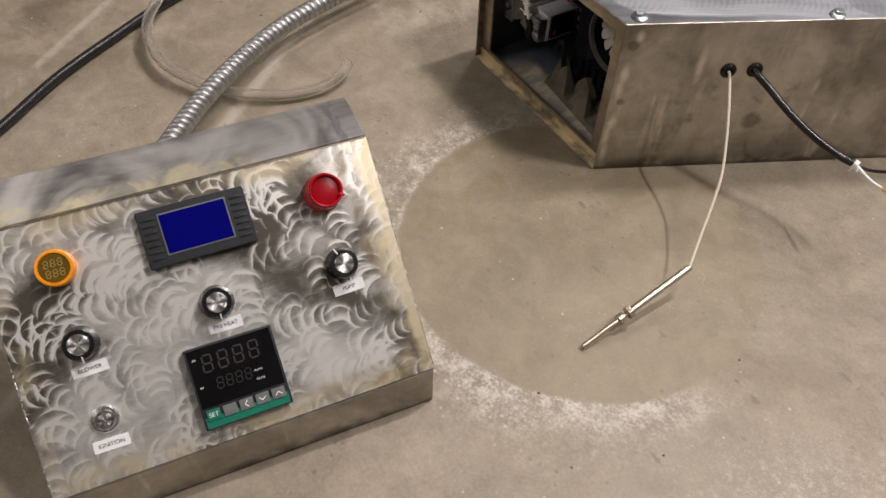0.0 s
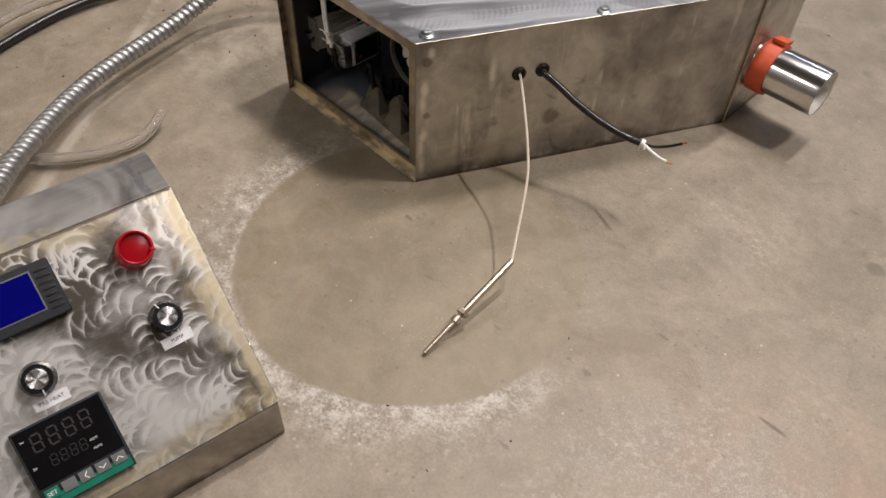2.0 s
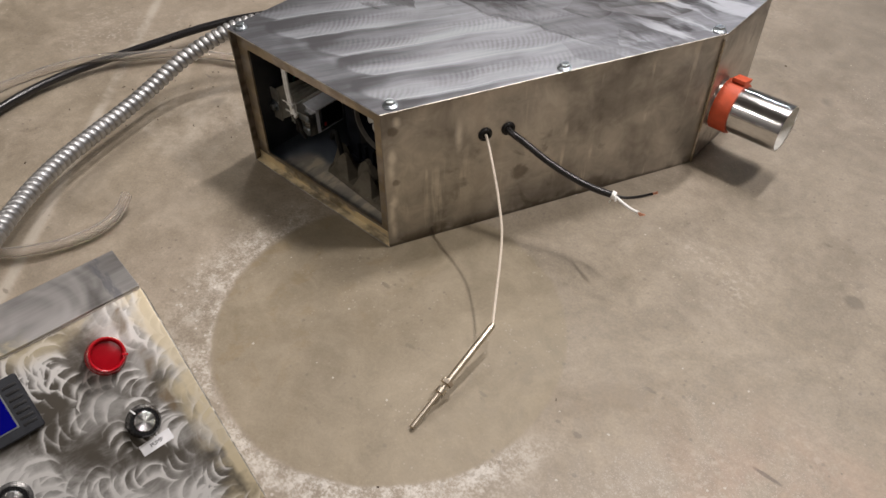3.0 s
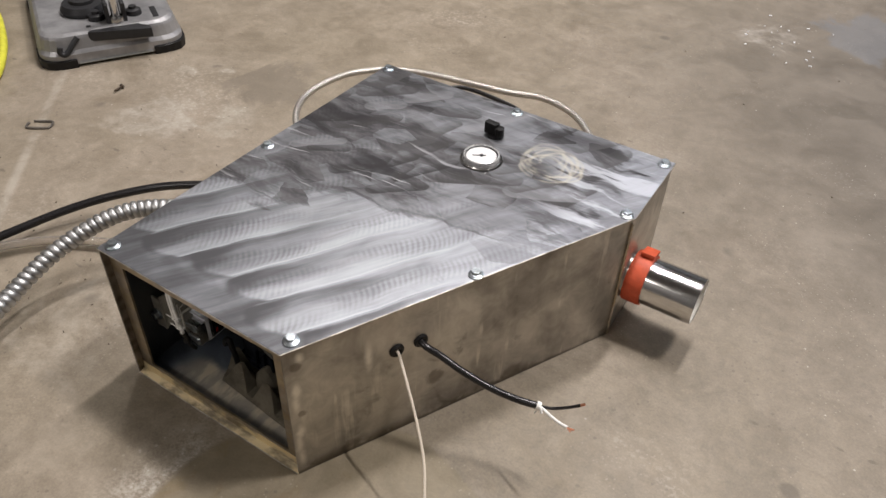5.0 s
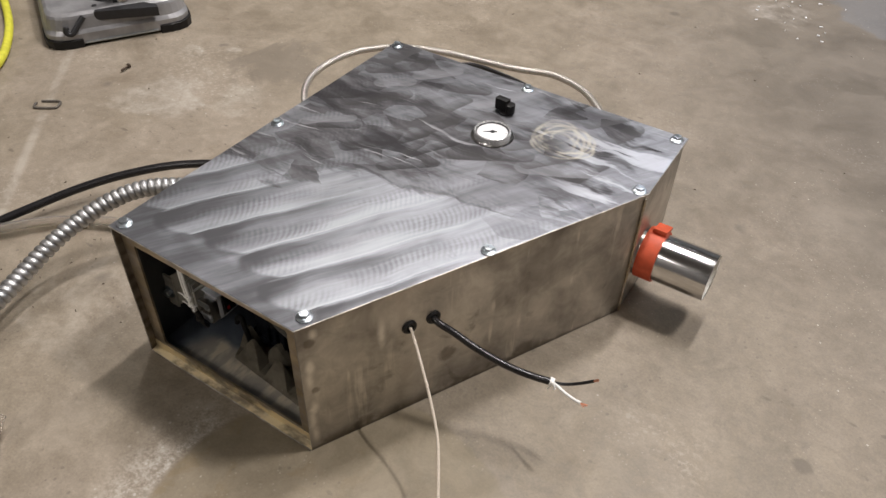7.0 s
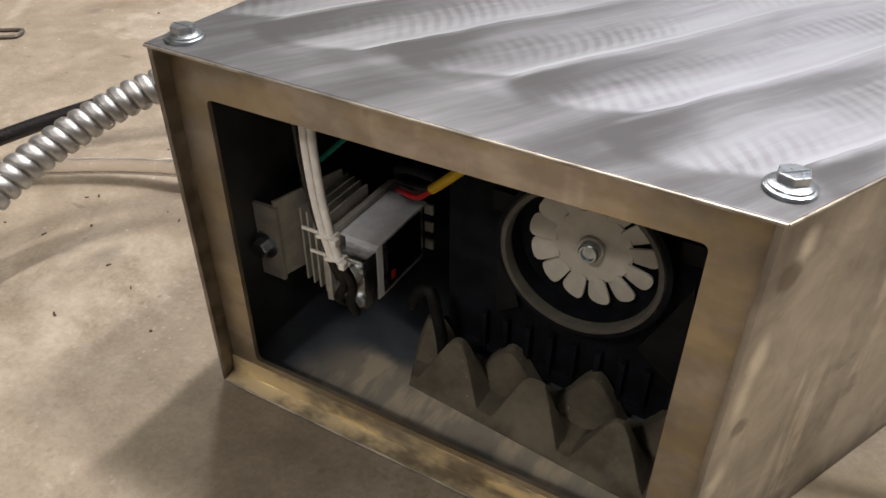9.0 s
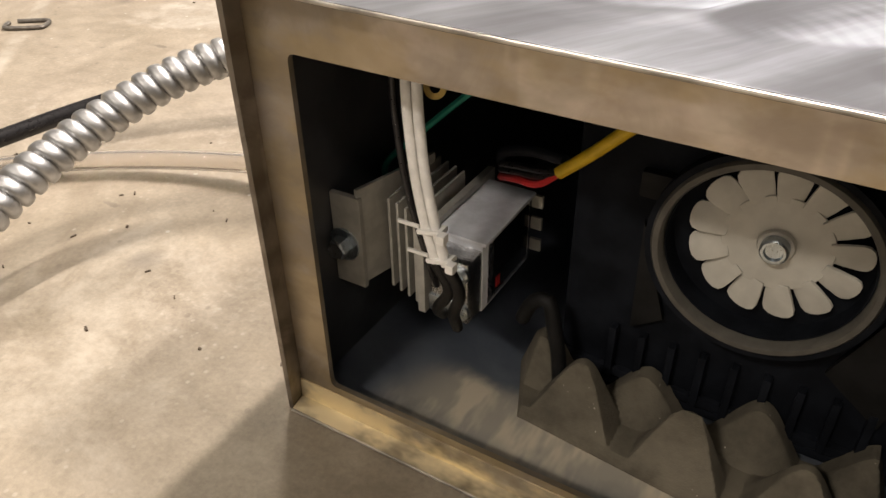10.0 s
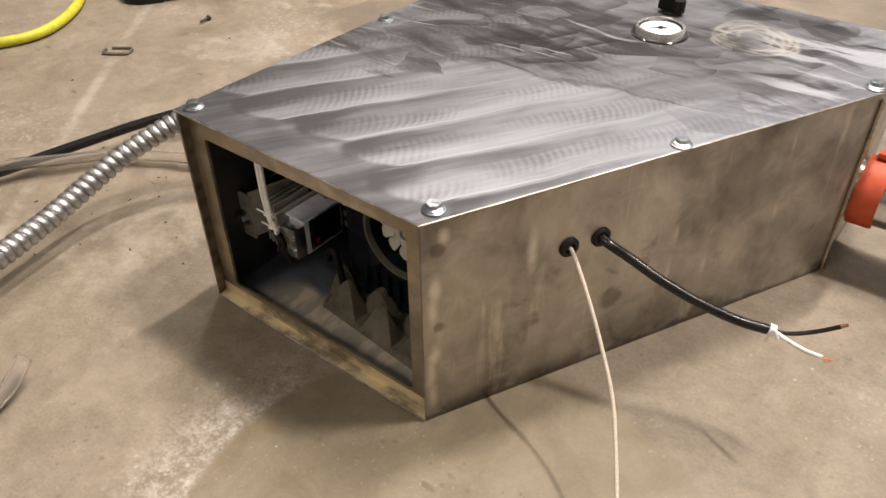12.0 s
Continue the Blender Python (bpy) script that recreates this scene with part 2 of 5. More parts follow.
def ground_steel():
    """The lid: flap-disc lanes side by side with rounded noses, chatter marks in them, dark strokes left at the back."""
    n = Nodes("ground_steel_lid")
    warp = n.add("ShaderNodeTexNoise", {"Vector": n.co, "Scale": 8.0, "Detail": 4.0}).outputs[1]
    off = n.vec("SUBTRACT", warp, (0.5, 0.5, 0.5))
    co = n.vec("ADD", n.co, n.vec("MULTIPLY", off, (0.020, 0.020, 0)))
    lane_w = 0.054
    u = n.vec("DOT_PRODUCT", co, (0.515, 0.857, 0))
    v = n.math("DIVIDE", n.math("ADD", n.vec("DOT_PRODUCT", co, (0.857, -0.515, 0)), 0.2916), lane_w)
    lane = n.math("FLOOR", v)
    f = n.math("FRACT", v)
    wild = n.add("ShaderNodeTexWhiteNoise")
    wild.noise_dimensions = "1D"
    n.put(wild.inputs["W"], lane)
    rnd = wild.outputs[0]
    bow = n.math("MULTIPLY", n.math("POWER", n.math("ABSOLUTE", n.math("MULTIPLY_ADD", f, 2.0, -0.66)), 2.0), 0.016)
    start = n.math("ADD", n.math("MULTIPLY_ADD", lane, 0.027, -0.108), n.math("ADD", bow, n.math("MULTIPLY_ADD", rnd, 0.024, -0.012)))
    along = n.math("SUBTRACT", u, start)
    inside = n.fit(along, -0.004, 0.006)
    flat_uv = n.add("ShaderNodeCombineXYZ", {0: u, 1: n.math("MULTIPLY", v, lane_w), 2: 0.0}).outputs[0]
    brush = n.noise(1.0, 6, 0.7, n.move(flat_uv, scale=(14, 330, 1)))
    streak = n.noise(1.0, 5, 0.62, n.move(flat_uv, scale=(4.0, 38, 1)))
    cloud = n.noise(6, 4, 0.6, distort=0.5)
    wide = n.noise(3.4, 3, 0.5)
    # across a lane, the stroke's shading painted in: a bright ridge, a dark hollow, then a slow rise
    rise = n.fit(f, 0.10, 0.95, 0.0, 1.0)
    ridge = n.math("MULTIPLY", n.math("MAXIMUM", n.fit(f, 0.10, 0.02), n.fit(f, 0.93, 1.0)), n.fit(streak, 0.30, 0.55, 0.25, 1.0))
    # strokes brighten towards the middle: the lid's highlight put into the colour
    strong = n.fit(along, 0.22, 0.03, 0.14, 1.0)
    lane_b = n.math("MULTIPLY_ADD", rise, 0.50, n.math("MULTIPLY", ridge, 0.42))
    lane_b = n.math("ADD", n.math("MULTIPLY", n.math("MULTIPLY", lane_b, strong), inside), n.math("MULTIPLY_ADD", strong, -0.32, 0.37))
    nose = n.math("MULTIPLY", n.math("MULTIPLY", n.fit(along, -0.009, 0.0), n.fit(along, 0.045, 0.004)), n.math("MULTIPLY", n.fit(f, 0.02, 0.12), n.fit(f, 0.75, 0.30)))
    swoosh = n.math("MULTIPLY", n.fit(along, 0.012, -0.02), n.fit(n.noise(1.0, 4, 0.6, n.move(co, rot=(0, 0, radians(20)), scale=(6, 15, 1))), 0.46, 0.66))
    arcs = n.math("MULTIPLY", n.math("POWER", n.math("MULTIPLY_ADD", f, 1.0, -0.3), 2.0), 0.03)
    chat = n.math("SINE", n.math("MULTIPLY", n.math("ADD", u, n.math("MULTIPLY_ADD", streak, 0.006, arcs)), 2 * math.pi / 0.0066))
    gate = n.math("MULTIPLY", n.fit(n.noise(1.0, 3, 0.5, n.move(flat_uv, scale=(7, 18, 1))), 0.40, 0.60), n.math("MULTIPLY", n.fit(f, 0.25, 0.5), n.fit(f, 0.98, 0.85)))
    gate = n.math("MULTIPLY", n.math("MULTIPLY", gate, inside), n.fit(u, 0.36, 0.27))
    chatter = n.math("MULTIPLY", n.fit(chat, -0.8, 0.9), gate)
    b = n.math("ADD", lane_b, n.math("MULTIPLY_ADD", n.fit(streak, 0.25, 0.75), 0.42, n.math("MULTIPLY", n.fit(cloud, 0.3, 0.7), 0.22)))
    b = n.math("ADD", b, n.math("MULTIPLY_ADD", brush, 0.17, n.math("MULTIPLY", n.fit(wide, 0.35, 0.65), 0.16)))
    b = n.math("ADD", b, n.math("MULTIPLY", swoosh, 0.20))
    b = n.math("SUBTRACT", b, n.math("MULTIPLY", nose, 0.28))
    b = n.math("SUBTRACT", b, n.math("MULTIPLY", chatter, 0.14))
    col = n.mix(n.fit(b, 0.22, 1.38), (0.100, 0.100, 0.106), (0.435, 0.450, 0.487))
    # dark overlapping strokes towards the back
    sep = n.add("ShaderNodeSeparateXYZ", {0: n.co})
    back = n.math("ADD", n.math("MULTIPLY", sep.outputs[0], -0.35), sep.outputs[1])
    rough_co = n.vec("ADD", n.co, n.vec("MULTIPLY", off, (0.055, 0.055, 0)))
    worn_co = n.vec("ADD", n.co, n.vec("MULTIPLY", off, (0.022, 0.022, 0)))
    worn_co = n.vec("MULTIPLY", worn_co, (1, 1, 0))
    strokes = []
    for turn_deg, scale, squeeze in ((-35, 13.0, 2.3), (-58, 17.0, 2.0), (-10, 21.0, 2.6)):
        cell = n.cells(scale, n.move(rough_co, loc=(scale, 0.3 * scale, 0), rot=(0, 0, radians(turn_deg)), scale=(1, squeeze, 0)), out="Color")
        strokes.append(n.add("ShaderNodeSeparateColor", {0: cell}).outputs[0])
    sweep_a = n.noise(1.0, 4, 0.6, n.move(rough_co, rot=(0, 0, radians(-38)), scale=(7, 26, 1)))
    sweep_b = n.noise(1.0, 5, 0.65, n.move(rough_co, rot=(0, 0, radians(-15)), scale=(11, 48, 1)))
    reach = n.math("ADD", back, n.math("MULTIPLY_ADD", strokes[0], 0.045, n.math("MULTIPLY_ADD", sweep_a, 0.16, -0.100)))
    zone = n.math("MULTIPLY", n.fit(reach, 0.262, 0.286), n.fit(n.math("MULTIPLY_ADD", sep.outputs[0], 1.0, n.math("MULTIPLY_ADD", sweep_a, 0.40, -0.20)), 0.160, 0.110))
    thin = n.math("MULTIPLY_ADD", n.fit(sweep_b, 0.36, 0.68), 0.22, n.math("MULTIPLY_ADD", n.fit(sweep_a, 0.35, 0.65), 0.34, n.math("MULTIPLY", n.fit(strokes[1], 0.35, 0.70), 0.26)))
    dark = n.math("MULTIPLY", zone, n.fit(thin, 0.70, 0.16, 0.40, 0.95))
    col = n.mix(dark, col, n.mix(n.fit(sweep_a, 0.34, 0.66), (0.036, 0.034, 0.036), (0.125, 0.121, 0.125)))
    # single passes of the disc: blunt-nosed strokes lying over one another
    dice = random.Random(23)
    laid = 0
    while laid < 30:
        sx, sy = dice.uniform(-0.27, 0.13), dice.uniform(0.26, 0.55)
        if sy - 0.35 * sx < 0.315:
            continue
        laid += 1
        way = radians(dice.gauss(48.0, 17.0))
        half, broad = dice.uniform(0.016, 0.046), dice.uniform(0.008, 0.015)
        q = n.vec("SUBTRACT", worn_co, (sx, sy, 0))
        past = n.math("MAXIMUM", n.math("SUBTRACT", n.math("ABSOLUTE", n.vec("DOT_PRODUCT", q, (math.cos(way), math.sin(way), 0))), half), 0.0)
        aside = n.vec("DOT_PRODUCT", q, (-math.sin(way), math.cos(way), 0))
        gap = n.math("SQRT", n.math("MULTIPLY_ADD", past, past, n.math("MULTIPLY", aside, aside)))
        tone = dice.choice(((0.045, 0.043, 0.044), (0.070, 0.067, 0.068), (0.10, 0.098, 0.10), (0.30, 0.30, 0.315)))
        cover = n.math("MULTIPLY", n.fit(gap, broad, broad * 0.80), n.fit(n.math("ADD", aside, n.math("MULTIPLY_ADD", sweep_b, 0.02, -0.01)), -broad * 1.3, broad * 1.1, 0.90 if tone[0] < 0.2 else 0.55, 0.2))
        col = n.mix(cover, col, tone)
    right = n.math("MULTIPLY", n.fit(sep.outputs[0], 0.03, 0.11), n.math("MULTIPLY", n.fit(strokes[1], 0.50, 0.62), n.fit(sweep_b, 0.62, 0.42)))
    col = n.mix(n.math("MULTIPLY", right, 0.55), col, (0.17, 0.17, 0.185))
    # gleam on the right-hand strokes, painted as lighter colour
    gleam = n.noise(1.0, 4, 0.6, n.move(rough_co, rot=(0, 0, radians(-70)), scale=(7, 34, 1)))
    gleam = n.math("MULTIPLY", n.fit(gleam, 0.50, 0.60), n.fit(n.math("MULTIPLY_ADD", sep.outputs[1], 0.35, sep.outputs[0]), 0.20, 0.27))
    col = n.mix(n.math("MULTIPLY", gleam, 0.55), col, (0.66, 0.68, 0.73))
    scratch = n.noise(1.0, 3, 0.6, n.move(rough_co, rot=(0, 0, radians(-28)), scale=(5, 95, 1)))
    wisps = n.math("MULTIPLY", n.math("MULTIPLY", zone, n.fit(scratch, 0.60, 0.70)), n.fit(n.noise(11, 3), 0.48, 0.64))
    col = n.mix(n.math("MULTIPLY", wisps, 0.75), col, (0.66, 0.66, 0.68))
    nib = n.math("MULTIPLY", n.math("MULTIPLY", n.fit(reach, 0.255, 0.272), n.fit(reach, 0.300, 0.276)), n.fit(sweep_b, 0.44, 0.56))
    col = n.mix(n.math("MULTIPLY", nib, 0.5), col, (0.062, 0.060, 0.062))
    flick = n.noise(1.0, 2, 0.5, n.move(rough_co, rot=(0, 0, radians(-62)), scale=(6, 70, 1)))
    flick = n.math("MULTIPLY", n.math("MULTIPLY", n.fit(back, 0.30, 0.40), n.fit(flick, 0.66, 0.74)), n.fit(n.noise(9, 2), 0.45, 0.60))
    col = n.mix(n.math("MULTIPLY", flick, 0.4), col, (0.72, 0.72, 0.75))
    # scrubbed loops near the back edge
    for cx, cy, size, squash in ((0.056, 0.462, 0.030, 1.1), (0.062, 0.456, 0.036, 1.2), (0.070, 0.460, 0.032, 1.0), (0.076, 0.450, 0.037, 1.3), (0.062, 0.446, 0.026, 1.0), (0.080, 0.462, 0.029, 1.1), (0.052, 0.470, 0.024, 0.9), (0.068, 0.440, 0.034, 1.2)):
        q = n.vec("MULTIPLY", n.vec("SUBTRACT", n.co, (cx, cy, 0)), (1.0, squash, 0))
        q = n.vec("ADD", q, n.vec("MULTIPLY", off, (0.030, 0.030, 0)))
        loop = n.fit(n.math("ABSOLUTE", n.math("SUBTRACT", n.vec("LENGTH", q), size)), 0.0034, 0.0006)
        col = n.mix(n.math("MULTIPLY", n.math("MULTIPLY", loop, n.fit(n.noise(24, 3), 0.30, 0.62)), 0.42), col, (0.60, 0.56, 0.46))
    rough = n.fit(b, 0.3, 1.2, 0.56, 0.47)
    rough = n.math("ADD", rough, n.math("MULTIPLY", dark, 0.05))
    n.bump(n.math("ADD", n.math("MULTIPLY", brush, 0.5), n.math("MULTIPLY", chatter, -0.15)), 0.08, 0.0005)
    return n.set(col, rough, 1.0)


def swirled_steel():
    """The control panel: hazy nested crescents from an orbital disc over cloudy steel, straw-tinted at the rim."""
    n = Nodes("swirled_steel_panel")
    warp = n.add("ShaderNodeTexNoise", {"Vector": n.co, "Scale": 30.0, "Detail": 4.0}).outputs[1]
    base = n.vec("ADD", n.co, n.vec("MULTIPLY", n.vec("SUBTRACT", warp, (0.5, 0.5, 0.5)), (0.012, 0.012, 0)))
    total = None
    for k, (scale, pitch, radius, shift) in enumerate(((28, 0.0105, 0.0150, 0.0), (34, 0.0088, 0.0125, 3.7), (24, 0.0120, 0.0170, 8.1))):
        co = n.vec("MULTIPLY", n.move(base, loc=(shift, shift * 0.7, 0)), (1, 1, 0))
        vor = n.add("ShaderNodeTexVoronoi", {"Vector": co, "Scale": float(scale), "Randomness": 1.0})
        hue = n.add("ShaderNodeSeparateColor", {0: vor.outputs["Color"]})
        off = n.add("ShaderNodeSeparateXYZ", {0: n.vec("SUBTRACT", co, vor.outputs["Position"])})
        way = n.math("MULTIPLY_ADD", hue.outputs[0], 2.4, -2.0)
        cosine, sine = n.math("COSINE", way), n.math("SINE", way)
        along = n.math("MULTIPLY_ADD", off.outputs[0], cosine, n.math("MULTIPLY", off.outputs[1], sine))
        across = n.math("SUBTRACT", n.math("MULTIPLY", off.outputs[1], cosine), n.math("MULTIPLY", off.outputs[0], sine))
        bow = n.math("SQRT", n.math("MAXIMUM", n.math("SUBTRACT", radius * radius, n.math("MULTIPLY", across, across)), 0.0))
        step = n.math("FRACT", n.math("ADD", n.math("DIVIDE", n.math("ADD", along, bow), pitch), hue.outputs[1]))
        edge = n.math("MULTIPLY", n.math("POWER", step, 3.2), n.fit(step, 1.0, 0.84))
        lane = n.math("MULTIPLY", n.fit(n.math("ABSOLUTE", across), radius * 0.98, radius * 0.55), n.fit(vor.outputs["Distance"], 0.62, 0.36))
        arc = n.math("MULTIPLY", n.math("MULTIPLY", edge, lane), n.fit(hue.outputs[2], 0.15, 0.70, 0.55, 1.0))
        total = arc if total is None else n.math("ADD", total, arc)
    total = n.math("MINIMUM", total, 1.0)
    hair = n.noise(1.0, 5, 0.7, n.move(base, rot=(0, 0, 0.7), scale=(70, 380, 1)))
    cloud = n.noise(8.5, 3, 0.5, distort=0.6)
    patch = n.noise(26, 4, 0.6, distort=0.8)
    tint = n.noise(17, 4, 0.6, distort=0.5)
    open_ = n.fit(n.noise(11, 3), 0.38, 0.60, 0.45, 1.0)
    b = n.math("ADD", n.math("MULTIPLY", n.math("MULTIPLY", total, open_), 2.0), n.math("MULTIPLY_ADD", n.fit(cloud, 0.32, 0.68), 0.70, n.math("MULTIPLY_ADD", hair, 0.30, n.math("MULTIPLY_ADD", n.fit(patch, 0.3, 0.7), 0.36, -0.22))))
    # polished and dull patches left by the disc; their sheen is painted in colour
    for gain, places in ((0.20, ((0.052, 0.060, 0.050), (0.099, 0.040, 0.035), (0.213, 0.185, 0.035), (0.207, 0.096, 0.042), (0.262, 0.066, 0.040), (0.020, 0.196, 0.032), (0.140, 0.134, 0.026), (0.235, 0.016, 0.032), (0.085, 0.196, 0.022), (0.072, 0.150, 0.026))), (-0.15, ((0.108, 0.100, 0.036), (0.103, 0.158, 0.030), (0.295, 0.206, 0.045), (0.318, 0.040, 0.035), (0.046, 0.218, 0.024), (0.232, 0.124, 0.024), (0.040, 0.134, 0.018)))):
        for px, py, size in places:
            near = n.math("ADD", n.vec("DISTANCE", n.vec("MULTIPLY", base, (1, 1, 0)), (-px, py, 0)), n.math("MULTIPLY_ADD", patch, size * 1.2, -size * 0.6))
            b = n.math("ADD", b, n.math("MULTIPLY", n.fit(near, size * 1.2, 0.0), gain))
    col = n.mix(n.fit(b, 0.20, 1.18), (0.100, 0.088, 0.072), (1.0, 0.98, 0.95))
    sep = n.add("ShaderNodeSeparateXYZ", {0: n.co})
    # straw and brown heat bloom along the welded edges
    wander = n.math("MULTIPLY_ADD", n.noise(20, 3), 0.030, -0.015)
    gone = n.math("ADD", sep.outputs[0], wander)
    rim_r = n.fit(gone, -0.036, -0.010)
    rim_l = n.fit(gone, -0.306, -0.322)
    rim_b = n.fit(n.math("ADD", sep.outputs[1], wander), 0.030, 0.006)
    rim_t = n.math("MULTIPLY", n.fit(n.math("ADD", sep.outputs[1], wander), 0.196, 0.212), 0.7)
    rim = n.math("MAXIMUM", n.math("MAXIMUM", rim_r, rim_l), n.math("MAXIMUM", rim_b, rim_t))
    rim = n.math("MULTIPLY", rim, n.fit(tint, 0.40, 0.62))
    rim = n.math("MAXIMUM", rim, n.math("MULTIPLY", n.fit(gone, -0.016, -0.008), n.fit(tint, 0.26, 0.50)))
    col = n.mix(n.math("MULTIPLY", rim, 0.75), col, (0.86, 0.74, 0.50))
    brown = n.math("MULTIPLY", n.math("MAXIMUM", n.fit(n.math("ABSOLUTE", n.math("ADD", gone, 0.027)), 0.008, 0.002), n.math("MULTIPLY", n.math("MAXIMUM", rim_b, rim_l), 0.7)), n.fit(patch, 0.50, 0.64))
    col = n.mix(n.math("MULTIPLY", brown, 0.75), col, (0.19, 0.130, 0.068))
    rough = n.fit(b, 0.1, 1.0, 0.44, 0.33)
    n.bump(n.math("ADD", n.math("MULTIPLY", total, 0.6), n.math("MULTIPLY", hair, 0.4)), 0.10, 0.0004)
    return n.set(col, rough, 0.72)


def tinted_top():
    """The control box's top: brushed grey with a straw-coloured heat bloom along the seam."""
    n = Nodes("heat_tinted_steel")
    cloud = n.noise(13, 3, 0.5, distort=0.8)
    hair = n.noise(1.0, 5, 0.7, n.move(n.co, scale=(12, 200, 1)))
    sep = n.add("ShaderNodeSeparateXYZ", {0: n.co})
    b = n.math("MULTIPLY_ADD", cloud, 1.1, n.math("MULTIPLY", hair, 0.12))
    col = n.mix(n.fit(b, 0.38, 0.85), (0.11, 0.104, 0.098), (0.72, 0.70, 0.685))
    wander = n.math("MULTIPLY_ADD", n.noise(24, 4, 0.6), 0.060, -0.030)
    seam = n.math("MULTIPLY", n.math("MULTIPLY", n.fit(n.math("ADD", sep.outputs[1], wander), 0.188, 0.172), n.fit(n.noise(31, 4, 0.6, distort=0.6), 0.36, 0.60, 0.15, 1.0)), n.fit(n.math("ABSOLUTE", n.math("ADD", n.math("ADD", sep.outputs[0], wander), 0.215)), 0.125, 0.100))
    col = n.mix(n.math("MULTIPLY", seam, 0.8), col, (0.88, 0.80, 0.54))
    end = n.math("MULTIPLY", n.fit(n.math("ABSOLUTE", n.math("ADD", sep.outputs[0], 0.020)), 0.007, 0.003), n.fit(n.noise(1.0, 3, 0.6, n.move(n.co, scale=(150, 40, 1))), 0.42, 0.58))
    col = n.mix(n.math("MULTIPLY", end, 0.6), col, (0.16, 0.17, 0.20))
    n.bump(hair, 0.1, 0.0004)
    return n.set(col, n.fit(b, 0.3, 0.8, 0.46, 0.36), 0.75)


def mill_steel(name="bare_mill_steel", warm=1.0, spots=(), bands=(), dim=1.0, glints=(), metal=0.85):
    """Bare hot-rolled sheet: warm grey, cloudy, dark runs and weld blotches."""
    n = Nodes(name)
    cloud = n.noise(8, 4, 0.55, distort=0.7)
    runs = n.noise(1.0, 4, 0.55, n.move(n.co, scale=(26, 26, 6)))
    fine = n.noise(240, 3, 0.6)
    v = n.math("MULTIPLY_ADD", cloud, 0.75, n.math("MULTIPLY", runs, 0.25))
    col = n.mix(n.fit(v, 0.32, 0.66), (0.250 * dim, 0.228 * dim, 0.200 * dim), (0.53 * warm * dim, 0.495 * dim, 0.440 * dim))
    scuff = n.math("MULTIPLY", n.fit(n.noise(1.0, 3, 0.55, n.move(n.co, scale=(52, 52, 6))), 0.58, 0.67), n.fit(n.noise(9, 2), 0.44, 0.56))
    col = n.mix(n.math("MULTIPLY", scuff, 0.55), col, (0.78, 0.73, 0.64))
    smear = n.math("MULTIPLY", n.fit(n.noise(17, 4, 0.6, distort=0.8), 0.58, 0.68), n.fit(n.noise(6, 2), 0.46, 0.60))
    col = n.mix(n.math("MULTIPLY", smear, 0.5), col, (0.14, 0.125, 0.105))
    smudge = n.noise(34, 5, 0.65, distort=0.9)
    col = n.shade("OVERLAY", 0.28, col, n.mix(n.fit(smudge, 0.3, 0.7), (0.25, 0.25, 0.25), (0.72, 0.72, 0.72)))
    sep = n.add("ShaderNodeSeparateXYZ", {0: n.co})
    # darker blotches low down; foot below adds a darker line along the bottom
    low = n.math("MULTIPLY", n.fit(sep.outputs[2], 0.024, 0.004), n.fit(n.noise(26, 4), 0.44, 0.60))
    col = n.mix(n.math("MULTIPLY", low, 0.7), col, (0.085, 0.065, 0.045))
    # weld-ground patches at the corner; their glint is painted as near-white colour
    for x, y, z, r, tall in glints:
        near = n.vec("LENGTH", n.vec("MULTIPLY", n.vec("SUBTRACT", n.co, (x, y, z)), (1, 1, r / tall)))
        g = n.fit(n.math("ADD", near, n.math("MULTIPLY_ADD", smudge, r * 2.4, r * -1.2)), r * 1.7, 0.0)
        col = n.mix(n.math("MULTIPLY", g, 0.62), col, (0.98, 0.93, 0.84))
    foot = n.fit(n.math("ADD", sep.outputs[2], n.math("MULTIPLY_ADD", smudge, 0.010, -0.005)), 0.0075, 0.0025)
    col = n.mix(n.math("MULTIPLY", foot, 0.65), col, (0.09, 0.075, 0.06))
    for x, y, z, r in spots:
        s = n.fit(n.math("ADD", n.vec("DISTANCE", n.co, (x, y, z)), n.math("MULTIPLY_ADD", smudge, r * 1.6, r * -0.8)), r * 1.2, r * 0.6)
        col = n.mix(n.math("MULTIPLY", s, 0.55), col, (0.11, 0.085, 0.06))
    for k, (x0, x1, tone, much) in enumerate(bands):
        m = n.math("MULTIPLY", n.fit(sep.outputs[0], x0, x1), n.fit(n.noise(1.0, 4, 0.6, n.move(n.co, loc=(k * 3.0, 0, 0), scale=(22, 40, 40))), 0.38, 0.60, 0.1, 1.0))
        col = n.mix(n.math("MULTIPLY", m, much), col, tone)
    n.bump(n.math("ADD", fine, n.math("MULTIPLY", cloud, 2.0)), 0.10, 0.0006)
    return n.set(col, n.fit(v, 0.3, 0.7, 0.52, 0.36), metal)


def dusty_plate():
    """The floor plate inside: blue-grey paint under a drift of pale dust near the opening."""
    n = Nodes("dusty_floor_plate")
    sep = n.add("ShaderNodeSeparateXYZ", {0: n.co})
    cloud = n.noise(26, 4, 0.6, distort=0.5)
    deep = n.math("ADD", sep.outputs[1], n.math("MULTIPLY_ADD", cloud, 0.026, -0.013))
    drift = n.math("MULTIPLY", n.fit(deep, 0.068, 0.052), n.fit(n.math("MULTIPLY_ADD", sep.outputs[1], -0.35, sep.outputs[0]), -0.258, -0.222))
    drift = n.math("MULTIPLY", drift, n.fit(deep, 0.020, 0.036, 0.35, 1.0))
